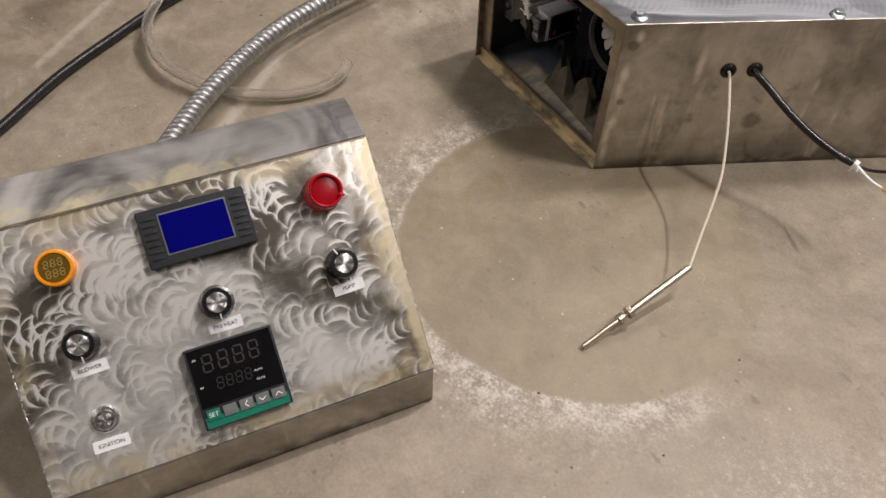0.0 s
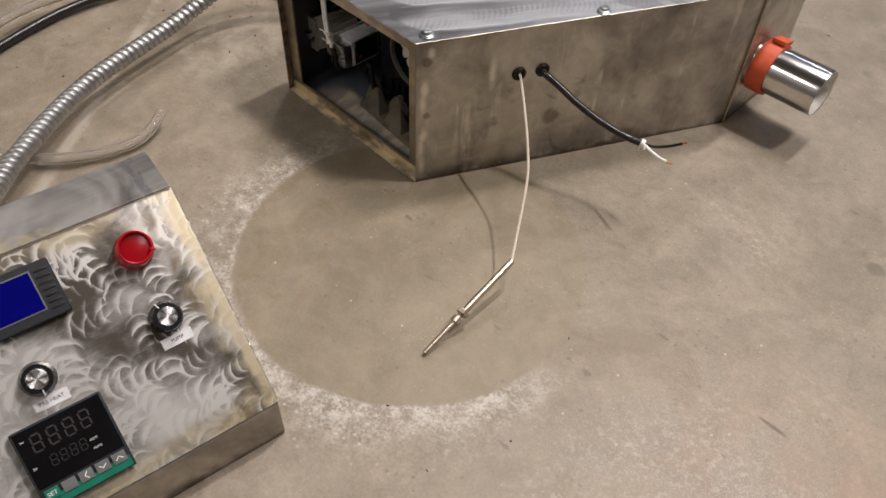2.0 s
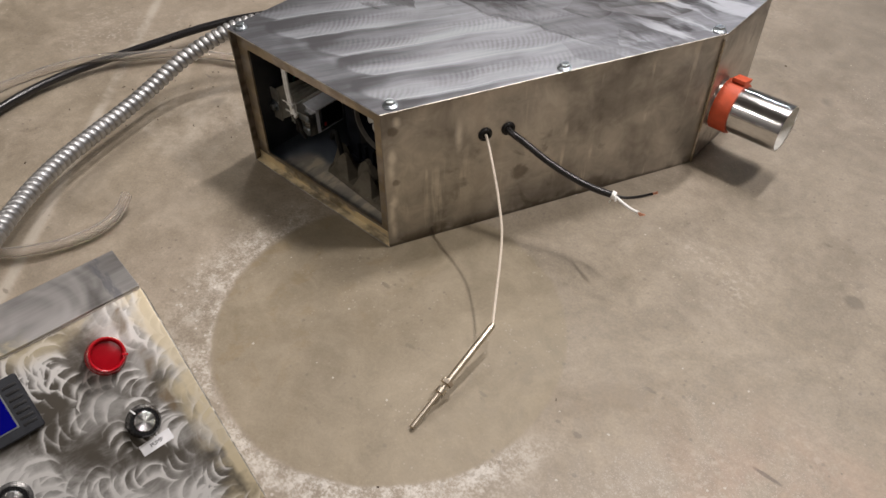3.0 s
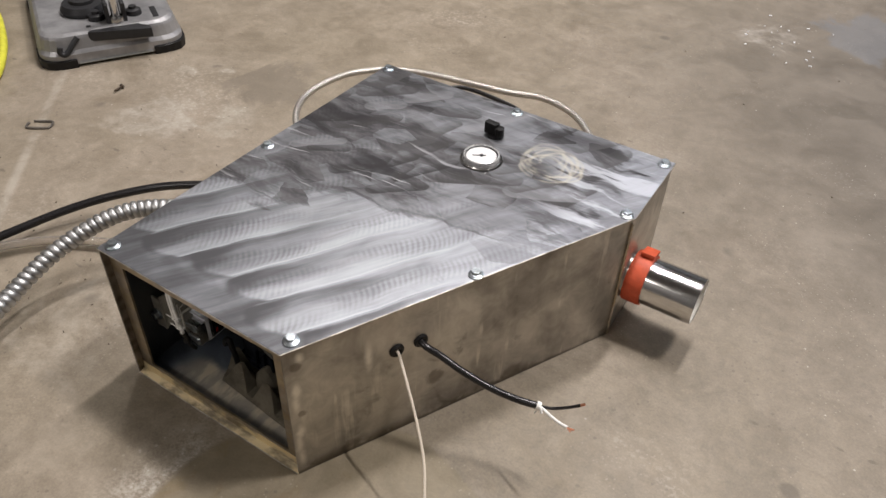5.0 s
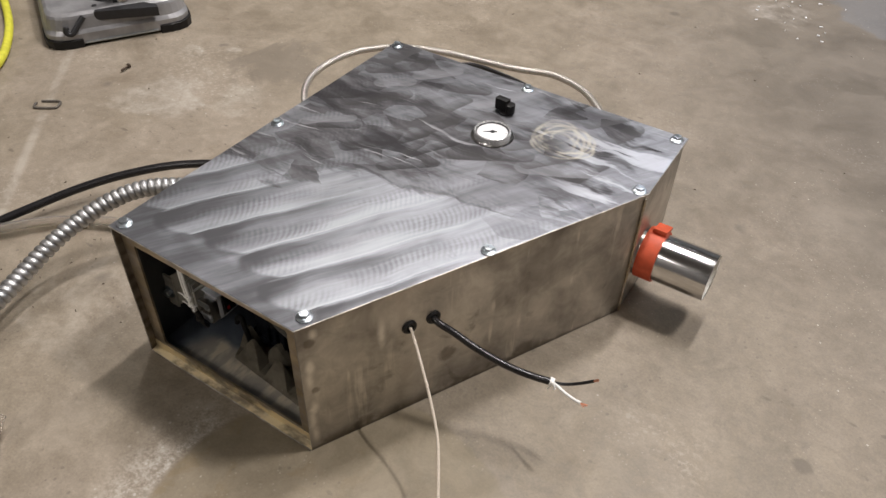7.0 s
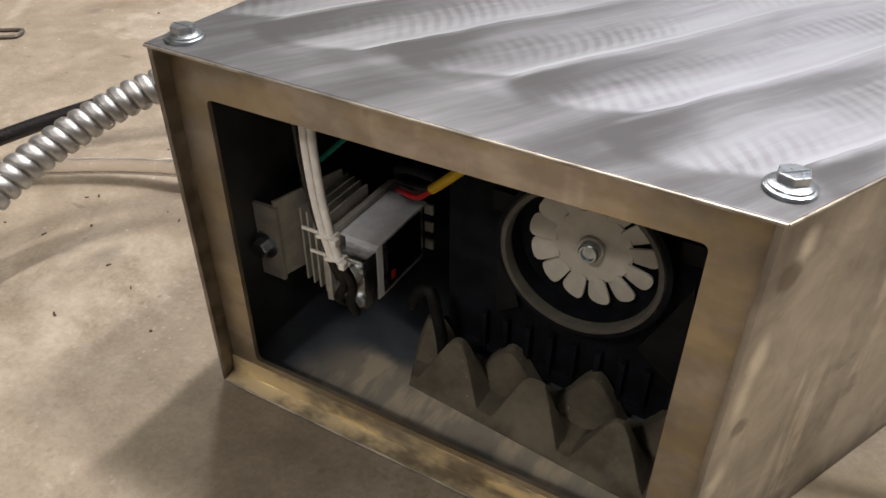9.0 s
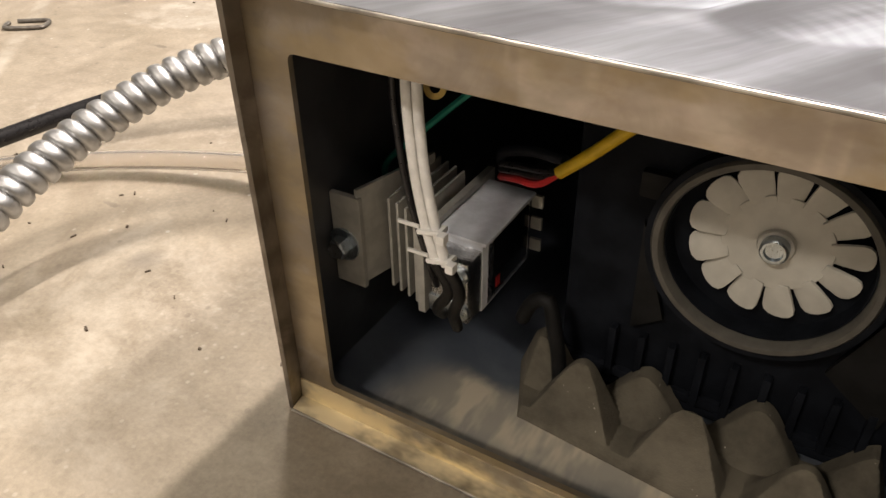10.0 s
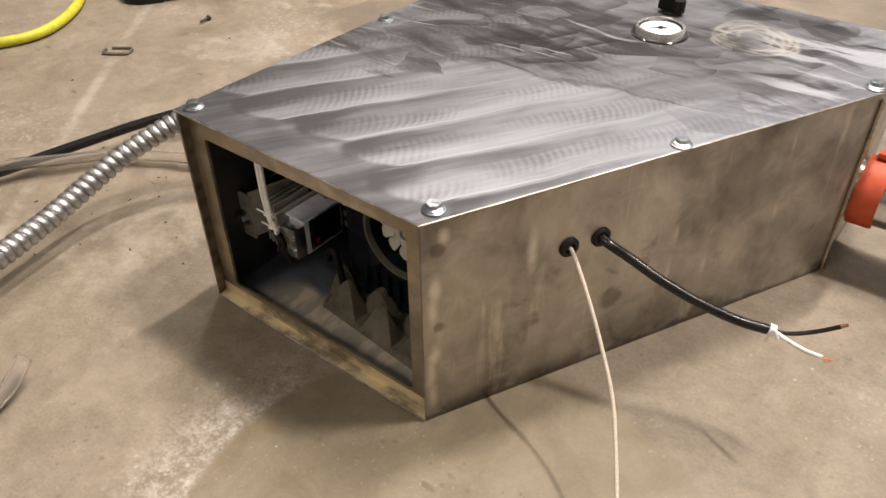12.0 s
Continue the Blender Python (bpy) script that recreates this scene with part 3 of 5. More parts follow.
    creases = n.fit(n.noise(1.0, 3, 0.6, n.move(n.co, rot=(0, 0, radians(35)), scale=(62, 18, 1))), 0.42, 0.60, 0.55, 1.0)
    col = n.mix(n.fit(cloud, 0.3, 0.7), (0.080, 0.095, 0.120), (0.122, 0.138, 0.164))
    col = n.mix(n.math("MULTIPLY", drift, creases), col, (0.58, 0.515, 0.40))
    n.bump(n.noise(300, 3), 0.2, 0.0005)
    return n.set(col, n.fit(drift, 0.0, 1.0, 0.36, 0.8), 0.2)


def dusty_foam():
    """Brown-grey foam with settled dust and a few pale flecks."""
    n = Nodes("grey_convoluted_foam")
    sep = n.add("ShaderNodeSeparateXYZ", {0: n.co})
    cloud = n.noise(60, 5, 0.65)
    grain = n.noise(700, 3, 0.7)
    col = n.mix(n.fit(cloud, 0.3, 0.7), (0.080, 0.070, 0.051), (0.135, 0.118, 0.087))
    dust = n.math("MULTIPLY", n.fit(sep.outputs[1], 0.058, 0.040), n.fit(n.noise(34, 4), 0.40, 0.62))
    col = n.mix(n.math("MULTIPLY", dust, 0.5), col, (0.27, 0.235, 0.175))
    flecks = n.fit(n.cells(240), 0.10, 0.05)
    col = n.mix(n.math("MULTIPLY", flecks, n.fit(n.noise(50, 2), 0.56, 0.62)), col, (0.55, 0.50, 0.42))
    n.bump(n.math("ADD", grain, cloud), 0.7, 0.0006)
    return n.set(col, 0.9, 0.0)


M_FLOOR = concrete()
M_WALL = plain("painted_block_wall", (0.20, 0.20, 0.20), 0.7, scale=6)
M_CEIL = plain("ceiling_board", (0.19, 0.19, 0.19), 0.8, scale=5)
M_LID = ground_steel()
M_PANEL = swirled_steel()
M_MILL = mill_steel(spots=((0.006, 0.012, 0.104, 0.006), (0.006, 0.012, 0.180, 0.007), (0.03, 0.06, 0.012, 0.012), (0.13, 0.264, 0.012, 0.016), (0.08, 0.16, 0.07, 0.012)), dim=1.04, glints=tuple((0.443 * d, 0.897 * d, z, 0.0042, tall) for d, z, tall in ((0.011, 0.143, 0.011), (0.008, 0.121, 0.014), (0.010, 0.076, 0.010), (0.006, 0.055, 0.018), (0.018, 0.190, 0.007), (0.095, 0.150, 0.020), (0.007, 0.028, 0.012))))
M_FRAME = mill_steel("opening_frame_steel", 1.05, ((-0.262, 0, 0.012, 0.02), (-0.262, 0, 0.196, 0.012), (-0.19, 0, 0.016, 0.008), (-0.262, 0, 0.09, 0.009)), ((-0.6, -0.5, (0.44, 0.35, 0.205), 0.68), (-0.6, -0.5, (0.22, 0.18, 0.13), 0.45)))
# mill steel with shade painted as dark spots up the front edge
M_EDGE_SHADED = mill_steel("edge_shaded_steel", 1.0, tuple((-0.2715, 0.003 + 0.002 * (k % 3), 0.010 + 0.0185 * k, 0.013 + 0.003 * (k % 2)) for k in range(11)))
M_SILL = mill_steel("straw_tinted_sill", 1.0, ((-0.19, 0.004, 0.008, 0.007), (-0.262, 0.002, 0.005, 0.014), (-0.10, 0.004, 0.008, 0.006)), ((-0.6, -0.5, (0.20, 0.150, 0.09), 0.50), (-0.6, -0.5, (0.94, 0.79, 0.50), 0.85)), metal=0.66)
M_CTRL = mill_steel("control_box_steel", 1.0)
M_TOPSTRIP = tinted_top()
M_ZINC = plain("zinc_plated", (0.52, 0.57, 0.61), 0.30, 1.0, 0.12, 200)
M_CONDUIT = plain("galvanised_conduit", (0.46, 0.46, 0.46), 0.45, 1.0, 0.16, 90)
M_CHROME = plain("polished_stainless", (0.68, 0.67, 0.66), 0.13, 1.0, 0.06, 120, 0.05)
M_PROBE = plain("probe_stainless", (0.62, 0.545, 0.44), 0.37, 1.0, 0.12, 150)
M_ORANGE = plain("orange_silicone", (0.56, 0.085, 0.030), 0.55, 0, 0.12, 80)
M_BLACK = plain("black_plastic", (0.016, 0.016, 0.017), 0.38, 0, 0.3, 120)
M_RUBBER = plain("black_rubber", (0.009, 0.0085, 0.0085), 0.42, 0, 0.25, 90, Specular_IOR_Level=0.3)
M_CABLE = plain("black_cable_jacket", (0.012, 0.011, 0.012), 0.30, 0, 0.2, 70, 0.04)
M_WHITE = plain("white_insulation", (0.84, 0.83, 0.80), 0.5, 0, 0.08, 200)
M_SLEEVE = plain("braided_glass_sleeve", (0.66, 0.58, 0.48), 0.65, 0, 0.15, 900, 0.6)
M_COPPER = plain("bare_copper", (0.72, 0.36, 0.24), 0.4, 1.0, 0.1, 300)
M_BRAID = plain("steel_braid", (0.50, 0.47, 0.43), 0.36, 0.8, 0.3, 700, 0.8)
M_YELLOW = plain("yellow_hose_rubber", (0.62, 0.60, 0.05), 0.5, 0, 0.12, 60)
M_YWIRE = plain("yellow_sleeve", (0.70, 0.46, 0.02), 0.5, 0, 0.1, 200)
M_RED = plain("red_lamp_plastic", (0.42, 0.004, 0.012), 0.22, 0, 0.1, 90, 0.05)
M_AMBER = plain("amber_plastic", (0.85, 0.30, 0.006), 0.28, 0, 0.1, 90, 0.05)
M_AMBER_DARK = plain("amber_meter_face", (0.12, 0.066, 0.008), 0.3, 0, 0.15, 150, 0.05, Specular_IOR_Level=0.15)
M_DIGIT = plain("unlit_segment", (0.30, 0.23, 0.07), 0.4, 0, 0.05, 200, 0.02)
M_SEG = plain("unlit_led_segment", (0.036, 0.032, 0.032), 0.4, 0, 0.1, 200, 0.02)
M_METER = plain("charcoal_plastic", (0.020, 0.022, 0.027), 0.48, 0, 0.15, 220, Specular_IOR_Level=0.35)
M_GLOSS = plain("black_gloss_face", (0.006, 0.006, 0.007), 0.14, 0, 0.2, 50, 0.02, Specular_IOR_Level=0.3)
M_GREEN = plain("green_key_strip", (0.006, 0.16, 0.105), 0.4, 0, 0.08, 90)
M_SEG_DIM = plain("unlit_led_segment_small", (0.021, 0.019, 0.019), 0.4, 0, 0.1, 200, 0.02)
M_KNOB = plain("gloss_black_knob", (0.008, 0.008, 0.009), 0.26, 0, 0.2, 120, 0.05)
M_LENS = plain("dark_red_lens", (0.30, 0.003, 0.009), 0.2, 0, 0.1, 90, 0.05)
M_KEY = plain("grey_rubber_key", (0.14, 0.15, 0.15), 0.5, 0, 0.1, 150)
M_PAPER = plain("label_paper", (0.78, 0.78, 0.80), 0.6, 0, 0.03, 200, 0.05)
M_INK = plain("black_print", (0.03, 0.03, 0.035), 0.6, 0, 0.1, 200, 0.02)
M_PRINT = plain("white_print", (0.75, 0.75, 0.75), 0.5, 0, 0.04, 200, 0.02)
M_SPUN = plain("spun_aluminium", (0.72, 0.72, 0.72), 0.26, 1.0, 0.15, 260)
M_ALU = plain("heat_sink_aluminium", (0.50, 0.487, 0.443), 0.42, 0.35, 0.12, 120)
M_RELAY = plain("relay_grey_plastic", (0.76, 0.79, 0.85), 0.45, 0, 0.08, 150)
M_FAN = plain("ivory_plastic_fan", (0.55, 0.535, 0.48), 0.45, 0, 0.08, 90)
M_HEATER = plain("heater_black_shell", (0.0090, 0.0105, 0.0140), 0.6, 0, 0.3, 60, Specular_IOR_Level=0.06)
M_RING = plain("grey_intake_ring", (0.090, 0.084, 0.072), 0.55, 0, 0.15, 120)
M_FOAM = dusty_foam()
M_BOTTOM = dusty_plate()
M_CLIP = plain("dull_grey_wire", (0.15, 0.135, 0.118), 0.5, 0.5, 0.2, 200)
M_EDGE_SHINE = plain("edge_highlight_steel", (0.42, 0.39, 0.34), 0.46, 0.9, 0.35, 60, 0.3)
M_BORE = plain("satin_stainless", (0.80, 0.78, 0.73), 0.5, 0.3, 0.08, 90)
M_INSIDE_DARK = plain("dark_inside_tone", (0.045, 0.046, 0.050), 0.34, 0, 0.4, 20)
M_RIM = plain("bright_chrome_rim", (0.86, 0.86, 0.86), 0.24, 0.7, 0.06, 120, 0.05)
M_RING_DARK = plain("dull_black_casting", (0.010, 0.010, 0.010), 0.6, 0, 0.3, 80, Specular_IOR_Level=0.2)
M_BRASS = plain("brass_lug", (0.62, 0.44, 0.14), 0.35, 0.9, 0.1, 200)
M_GREENWIRE = plain("green_insulation", (0.008, 0.22, 0.155), 0.5, 0, 0.1, 200)
M_REDWIRE = plain("red_insulation", (0.45, 0.02, 0.02), 0.5, 0, 0.1, 200)
M_CASE = plain("grey_moulded_plastic", (0.31, 0.308, 0.315), 0.40, 0.45, 0.25, 18, 0.2)
M_CASE_DARK = plain("dark_grip_plastic", (0.016, 0.016, 0.018), 0.5, 0, 0.2, 60)
M_DIAL = plain("white_dial", (0.80, 0.80, 0.80), 0.35, 0, 0.02, 90, 0.02)
M_RUST = plain("rusty_scrap", (0.10, 0.075, 0.055), 0.6, 0.6, 0.35, 200)
M_TUBE_FIX = plain("white_enamel", (0.75, 0.75, 0.74), 0.4, 0, 0.04, 40)


def blue_screen():
    n = Nodes("backlit_blue_lcd")
    n.bsdf.inputs["Emission Strength"].default_value = 0.02
    n.put(n.bsdf.inputs["Emission Color"], (0.01, 0.02, 1.0, 1))
    v = n.noise(30, 3)
    return n.set(n.mix(v, (0.001, 0.001, 0.09), (0.002, 0.002, 0.14)), 0.22, 0.0, Specular_IOR_Level=0.15)


def clear_vinyl():
    n = Nodes("clear_vinyl")
    v = n.noise(40, 3)
    return n.set((0.90, 0.87, 0.83), n.math("MULTIPLY_ADD", v, 0.05, 0.02), 0.0, Transmission_Weight=0.92, IOR=1.25)


M_SCREEN = blue_screen()
M_VINYL = clear_vinyl()

# ---------------------------------------------------------------- mesh helpers


def mesh_object(name, bm, material, parent=None, label="", smooth=False):
    data = bpy.data.meshes.new(name)
    bmesh.ops.recalc_face_normals(bm, faces=bm.faces)
    bm.to_mesh(data)
    bm.free()
    data.materials.append(material)
    if smooth:
        data.polygons.foreach_set("use_smooth", [True] * len(data.polygons))
        data.set_sharp_from_angle(angle=radians(38))
    ob = new(name, data)
    if parent:
        ob.parent = parent
    if label:
        ob["label"] = label
    return ob


def part(name, bm, material, parent, label="", smooth=True):
    return mesh_object(name, bm, material, parent, label, smooth)


def thing(name, at=None, label="", category="", group="", kind=""):
    ob = new(name)
    ob.empty_display_size = 0.02
    if at is not None:
        ob.matrix_world = at
    return tagged(ob, label, category, group, kind)


def box(size, at=(0, 0, 0), bevel=0.0, bm=None, turn=None, segments=2):
    """A box of that size centred on at, with rounded edges."""
    bm = bm or bmesh.new()
    m = Matrix.Translation(at) @ (turn or Matrix()) @ Matrix.Diagonal((*size, 1))
    made = bmesh.ops.create_cube(bm, size=1.0, matrix=m)["verts"]
    if bevel:
        edges = list({e for v in made for e in v.link_edges})
        bmesh.ops.bevel(bm, geom=edges, offset=bevel, segments=segments, profile=0.7, affect="EDGES")
    return bm


def lathe(profile, steps=40, at=None, bm=None, closed=False):
    """Turn a profile of (radius, height) round z."""
    bm = bm or bmesh.new()
    m = at or Matrix()
    rows = []
    for r, z in profile:
        rows.append([bm.verts.new(m @ Vector((r * math.cos(2 * math.pi * k / steps), r * math.sin(2 * math.pi * k / steps), z))) for k in range(steps)])
    pairs = list(zip(rows, rows[1:]))
    if closed:
        pairs.append((rows[-1], rows[0]))
    for a, b in pairs:
        for k in range(steps):
            bm.faces.new((a[k], a[(k + 1) % steps], b[(k + 1) % steps], b[k]))
    if not closed:
        if profile[0][0] > 1e-5:
            bm.faces.new(rows[0][::-1])
        if profile[-1][0] > 1e-5:
            bm.faces.new(rows[-1])
    bmesh.ops.remove_doubles(bm, verts=bm.verts, dist=1e-6)
    return bm


def prism(outline, z0, z1, bevel=0.0, bm=None, m=None):
    """An upright prism on an outline of (x, y)."""
    bm = bm or bmesh.new()
    m = m or Matrix()
    low = [bm.verts.new(m @ Vector((x, y, z0))) for x, y in outline]
    top = [bm.verts.new(m @ Vector((x, y, z1))) for x, y in outline]
    faces = [bm.faces.new(low[::-1]), bm.faces.new(top)]
    k = len(outline)
    for i in range(k):
        faces.append(bm.faces.new((low[i], low[(i + 1) % k], top[(i + 1) % k], top[i])))
    if bevel:
        edges = list({e for f in faces for e in f.edges})
        bmesh.ops.bevel(bm, geom=edges, offset=bevel, segments=2, profile=0.7, affect="EDGES")
    return bm


def spline(points, step):
    """Places along a smooth curve through the points, about step apart."""
    p = [Vector(v) for v in points]
    p = [2 * p[0] - p[1], *p, 2 * p[-1] - p[-2]]
    fine = []
    for a, b, c, d in zip(p, p[1:], p[2:], p[3:]):
        for k in range(40):
            f = k / 40
            fine.append(0.5 * (2 * b + (c - a) * f + (2 * a - 5 * b + 4 * c - d) * f * f + (3 * b - a - 3 * c + d) * f**3))
    fine.append(p[-2])
    lengths = np.r_[0, np.cumsum([(b - a).length for a, b in zip(fine, fine[1:])])]
    count = max(3, int(lengths[-1] / step) + 1)
    s = np.linspace(0, lengths[-1], count)
    xyz = np.array([tuple(v) for v in fine])
    return [Vector(v) for v in np.stack([np.interp(s, lengths, xyz[:, i]) for i in range(3)], 1)], s


def sweep(points, radius, step=0.006, around=12, helix=None, hollow=0.0, bm=None, smooth_path=True):
    """A round cord along the points. helix: (pitch, depth) for a spirally wound wall. hollow: the bore's radius."""
    bm = bm or bmesh.new()
    if smooth_path:
        path, s = spline(points, step)
    else:
        path = [Vector(v) for v in points]
        s = np.r_[0, np.cumsum([(b - a).length for a, b in zip(path, path[1:])])]
    side = None
    rings, bores = [], []
    for k, p in enumerate(path):
        ahead = (path[min(k + 1, len(path) - 1)] - path[max(k - 1, 0)]).normalized()
        if side is None:
            side = ahead.orthogonal().normalized()
        side = (side - ahead * side.dot(ahead)).normalized()
        up = ahead.cross(side)
        ring, bore = [], []
        for j in range(around):
            a = 2 * math.pi * j / around
            r = radius
            if helix:
                u = (s[k] / helix[0] - j / around) % 1.0
                r -= helix[1] * ((1.0 - math.sin(math.pi * u ** 0.75)) ** 1.4 + 0.35 * math.exp(-((min(u, 1.0 - u) / 0.09) ** 2)))
            way = side * math.cos(a) + up * math.sin(a)
            ring.append(bm.verts.new(p + way * r))
            if hollow:
                bore.append(bm.verts.new(p + way * hollow))
        rings.append(ring)
        bores.append(bore)
    for some, flip in ((rings, False), (bores, True)):
        if not some[0]:
            continue
        for a, b in zip(some, some[1:]):
            for j in range(around):
                q = (a[j], a[(j + 1) % around], b[(j + 1) % around], b[j])
                bm.faces.new(q[::-1] if flip else q)
    for end in (0, -1):
        if hollow:
            for j in range(around):
                bm.faces.new((rings[end][j], rings[end][(j + 1) % around], bores[end][(j + 1) % around], bores[end][j]))
        else:
            bm.faces.new(rings[end])
    return bm


def words(text, size, material, parent, at, name="lettering"):
    data = bpy.data.curves.new(name, "FONT")
    data.body, data.size, data.align_x, data.align_y, data.extrude = text, size, "CENTER", "CENTER", 0.0001
    tmp = bpy.data.objects.new(name, data)
    mesh = bpy.data.meshes.new_from_object(tmp)
    bpy.data.objects.remove(tmp)
    mesh.materials.clear()
    mesh.materials.append(material)
    ob = new(name, mesh)
    ob.parent = parent
    ob.matrix_basis = at
    return ob


# ---------------------------------------------------------------- the workshop shell
X0, X1, Y0, Y1 = -4.6, 4.6, -4.6, 6.6
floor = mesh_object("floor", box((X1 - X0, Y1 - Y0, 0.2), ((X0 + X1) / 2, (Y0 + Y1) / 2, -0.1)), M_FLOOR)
# its mesh keeps world places, so that stains lie where they belong
tagged(floor, "worn beige concrete slab with a dark ring stain", "floor", kind="structure")
# unseen walls and ceiling, added for bounce and reflections in the steel
for name, size, at in (
    ("wall_west", (0.15, Y1 - Y0 + 0.3, CEILING), (X0 - 0.075, (Y0 + Y1) / 2, CEILING / 2)),
    ("wall_east", (0.15, Y1 - Y0 + 0.3, CEILING), (X1 + 0.075, (Y0 + Y1) / 2, CEILING / 2)),
    ("wall_north", (X1 - X0, 0.15, CEILING), (0, Y1 + 0.075, CEILING / 2)),
    ("wall_south", (X1 - X0, 0.15, CEILING), (0, Y0 - 0.075, CEILING / 2)),
):
    tagged(mesh_object(name, box(size, at), M_WALL), "plain pale painted workshop wall, out of view", "wall", kind="structure")
tagged(mesh_object("ceiling", box((X1 - X0 + 0.3, Y1 - Y0 + 0.3, 0.12), (0, (Y0 + Y1) / 2, CEILING + 0.06)), M_CEIL), "plain pale board ceiling, out of view", "ceiling", kind="structure")
# a housing for each lamp, the added fill lamps included
for lx, ly, long, turn, watts, tone in LAMPS:
    fixture = thing("strip_light", pose(lx, ly, CEILING, 0, 0, turn - 90), "white enamelled ceiling strip light, out of view", "strip light", "strip lights under the ceiling")
    half = long / 2 + 0.07
    part("housing", prism([(-0.10, -0.075), (0.10, -0.075), (0.05, 0.0), (-0.05, 0.0)], -half, half, m=pose(0, 0, 0, 90, 0, 0)), M_TUBE_FIX, fixture, smooth=False)

# ---------------------------------------------------------------- the heater box
HB = thing("heater_box", pose(0, 0, 0), "five-sided bare steel heater box with a ground lid", "heater box")
FL, FR, R1, R2, BL = (-0.2735, 0.0), (0.0, 0.0), (0.203, 0.411), (0.201, 0.553), (-0.2735, 0.553)
H, T = 0.2057, 0.003


def plate(p, q, z0, z1, thick, trim0=0.0, trim1=0.0):
    """An upright sheet from p to q, its thickness to the left of that way."""
    p, q = Vector(p), Vector(q)
    d = (q - p).normalized()
    n = Vector((-d.y, d.x)) * thick
    p, q = p + d * trim0, q - d * trim1
    return prism([tuple(p), tuple(q), tuple(q + n), tuple(p + n)], z0, z1, 0.0006)


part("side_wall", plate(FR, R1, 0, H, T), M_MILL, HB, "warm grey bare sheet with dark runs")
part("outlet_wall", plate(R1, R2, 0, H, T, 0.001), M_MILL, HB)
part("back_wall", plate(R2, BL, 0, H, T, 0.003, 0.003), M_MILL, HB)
edge_shaded_wall = part("side_wall", plate(BL, FL, 0, H, T), M_EDGE_SHADED, HB, "bare sheet with shade painted dark along its front edge")
part("floor_plate", prism([(-0.2695, 0.0116), (-0.0005, 0.0116), (0.197, 0.411), (0.196, 0.548), (-0.2695, 0.548)], 0.001, 0.004), M_BOTTOM, HB, smooth=False)
# thin dark sheets added over the walls to deepen the shade inside
part("inside_dark_sheet", box((0.0010, 0.532, 0.196), (-0.2697, 0.279, 0.1025), 0.0), M_INSIDE_DARK, HB, "thin dark sheet added inside the wall", smooth=False)
part("inside_dark_sheet", plate((0.0010 - 0.0005, 0.0150), (0.203 - 0.0055, 0.411), 0.006, 0.200, 0.0008), M_INSIDE_DARK, HB, "thin dark sheet added inside the wall", smooth=False)
part("inside_dark_sheet", box((0.46, 0.0010, 0.196), (-0.036, 0.5480, 0.1025), 0.0), M_INSIDE_DARK, HB, "thin dark sheet added inside the wall", smooth=False)
# opening frame: one sheet with a cut-out
fr = bmesh.new()
X_IN0, X_IN1, Z_IN0, Z_IN1 = -0.2515, -0.0210, 0.0192, 0.1852
outer = [(-0.2704, 0.0), (0.0022, 0.0), (0.0022, H), (-0.2704, H)]
rnd = 0.003
inner = []
for cx, cz, a0 in ((X_IN0 + rnd, Z_IN0 + rnd, 180), (X_IN1 - rnd, Z_IN0 + rnd, 270), (X_IN1 - rnd, Z_IN1 - rnd, 0), (X_IN0 + rnd, Z_IN1 - rnd, 90)):
    for k in range(4):
        a = radians(a0 + 30 * k)
        inner.append((cx + rnd * math.cos(a), cz + rnd * math.sin(a)))
rows = {}
for y in (0.0085, 0.0112):
    rows[y] = ([fr.verts.new((x, y, z)) for x, z in outer], [fr.verts.new((x, y, z)) for x, z in inner])
for y, (o, i) in rows.items():
    for c in range(4):
        for k in range(3):
            fr.faces.new((o[c], i[4 * c + k], i[4 * c + k + 1]))
        fr.faces.new((o[c], i[4 * c + 3], i[(4 * c + 4) % 16], o[(c + 1) % 4]))
for a, b in zip(*(rows[y] for y in rows)):
    for k in range(len(a)):
        fr.faces.new((a[k], a[(k + 1) % len(a)], b[(k + 1) % len(b)], b[k]))
opening_frame = part("opening_frame", fr, M_FRAME, HB, "straw-tinted steel frame round the opening", smooth=False)
sill = bmesh.new()
prof = [(-0.0012, 0.0004), (-0.0016, 0.0020), (0.0070, 0.0040), (0.0076, 0.0152), (0.0083, 0.0152), (0.0083, 0.0004)]
ends = [[sill.verts.new((x, y, z)) for y, z in prof] for x in (-0.2704, -0.0008)]
for k in range(6):
    sill.faces.new((ends[0][k], ends[0][(k + 1) % 6], ends[1][(k + 1) % 6], ends[1][k]))
sill.faces.new(ends[0])
sill.faces.new(ends[1][::-1])
part("sill", sill, M_SILL, HB, "bright straw-tinted folded sill", smooth=False)
# bead along the folded sill, added to give its bright highlight line
part("sill_lip", sweep([(-0.2700 + 0.0135 * k, -0.0018, 0.0022) for k in range(21)], 0.0007, around=8, smooth_path=False), M_EDGE_SHINE, HB, "thin bead added for the highlight on the sill's folded edge")

LID_Z0, LID_Z1 = 0.2058, 0.2080
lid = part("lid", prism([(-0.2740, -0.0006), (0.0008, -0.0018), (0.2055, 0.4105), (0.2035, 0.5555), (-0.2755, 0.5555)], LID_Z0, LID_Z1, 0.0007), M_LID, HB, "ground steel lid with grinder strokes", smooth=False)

def lid_lift(x, y):
    """The sheets stand slightly proud at the corner by the conduit."""
    return 0.0030 * max(0.0, min(1.0, -x / 0.275)) * max(0.0, 1 - max(0.0, y) / 0.3)


for v in lid.data.vertices:
    v.co.z += lid_lift(v.co.x, v.co.y)
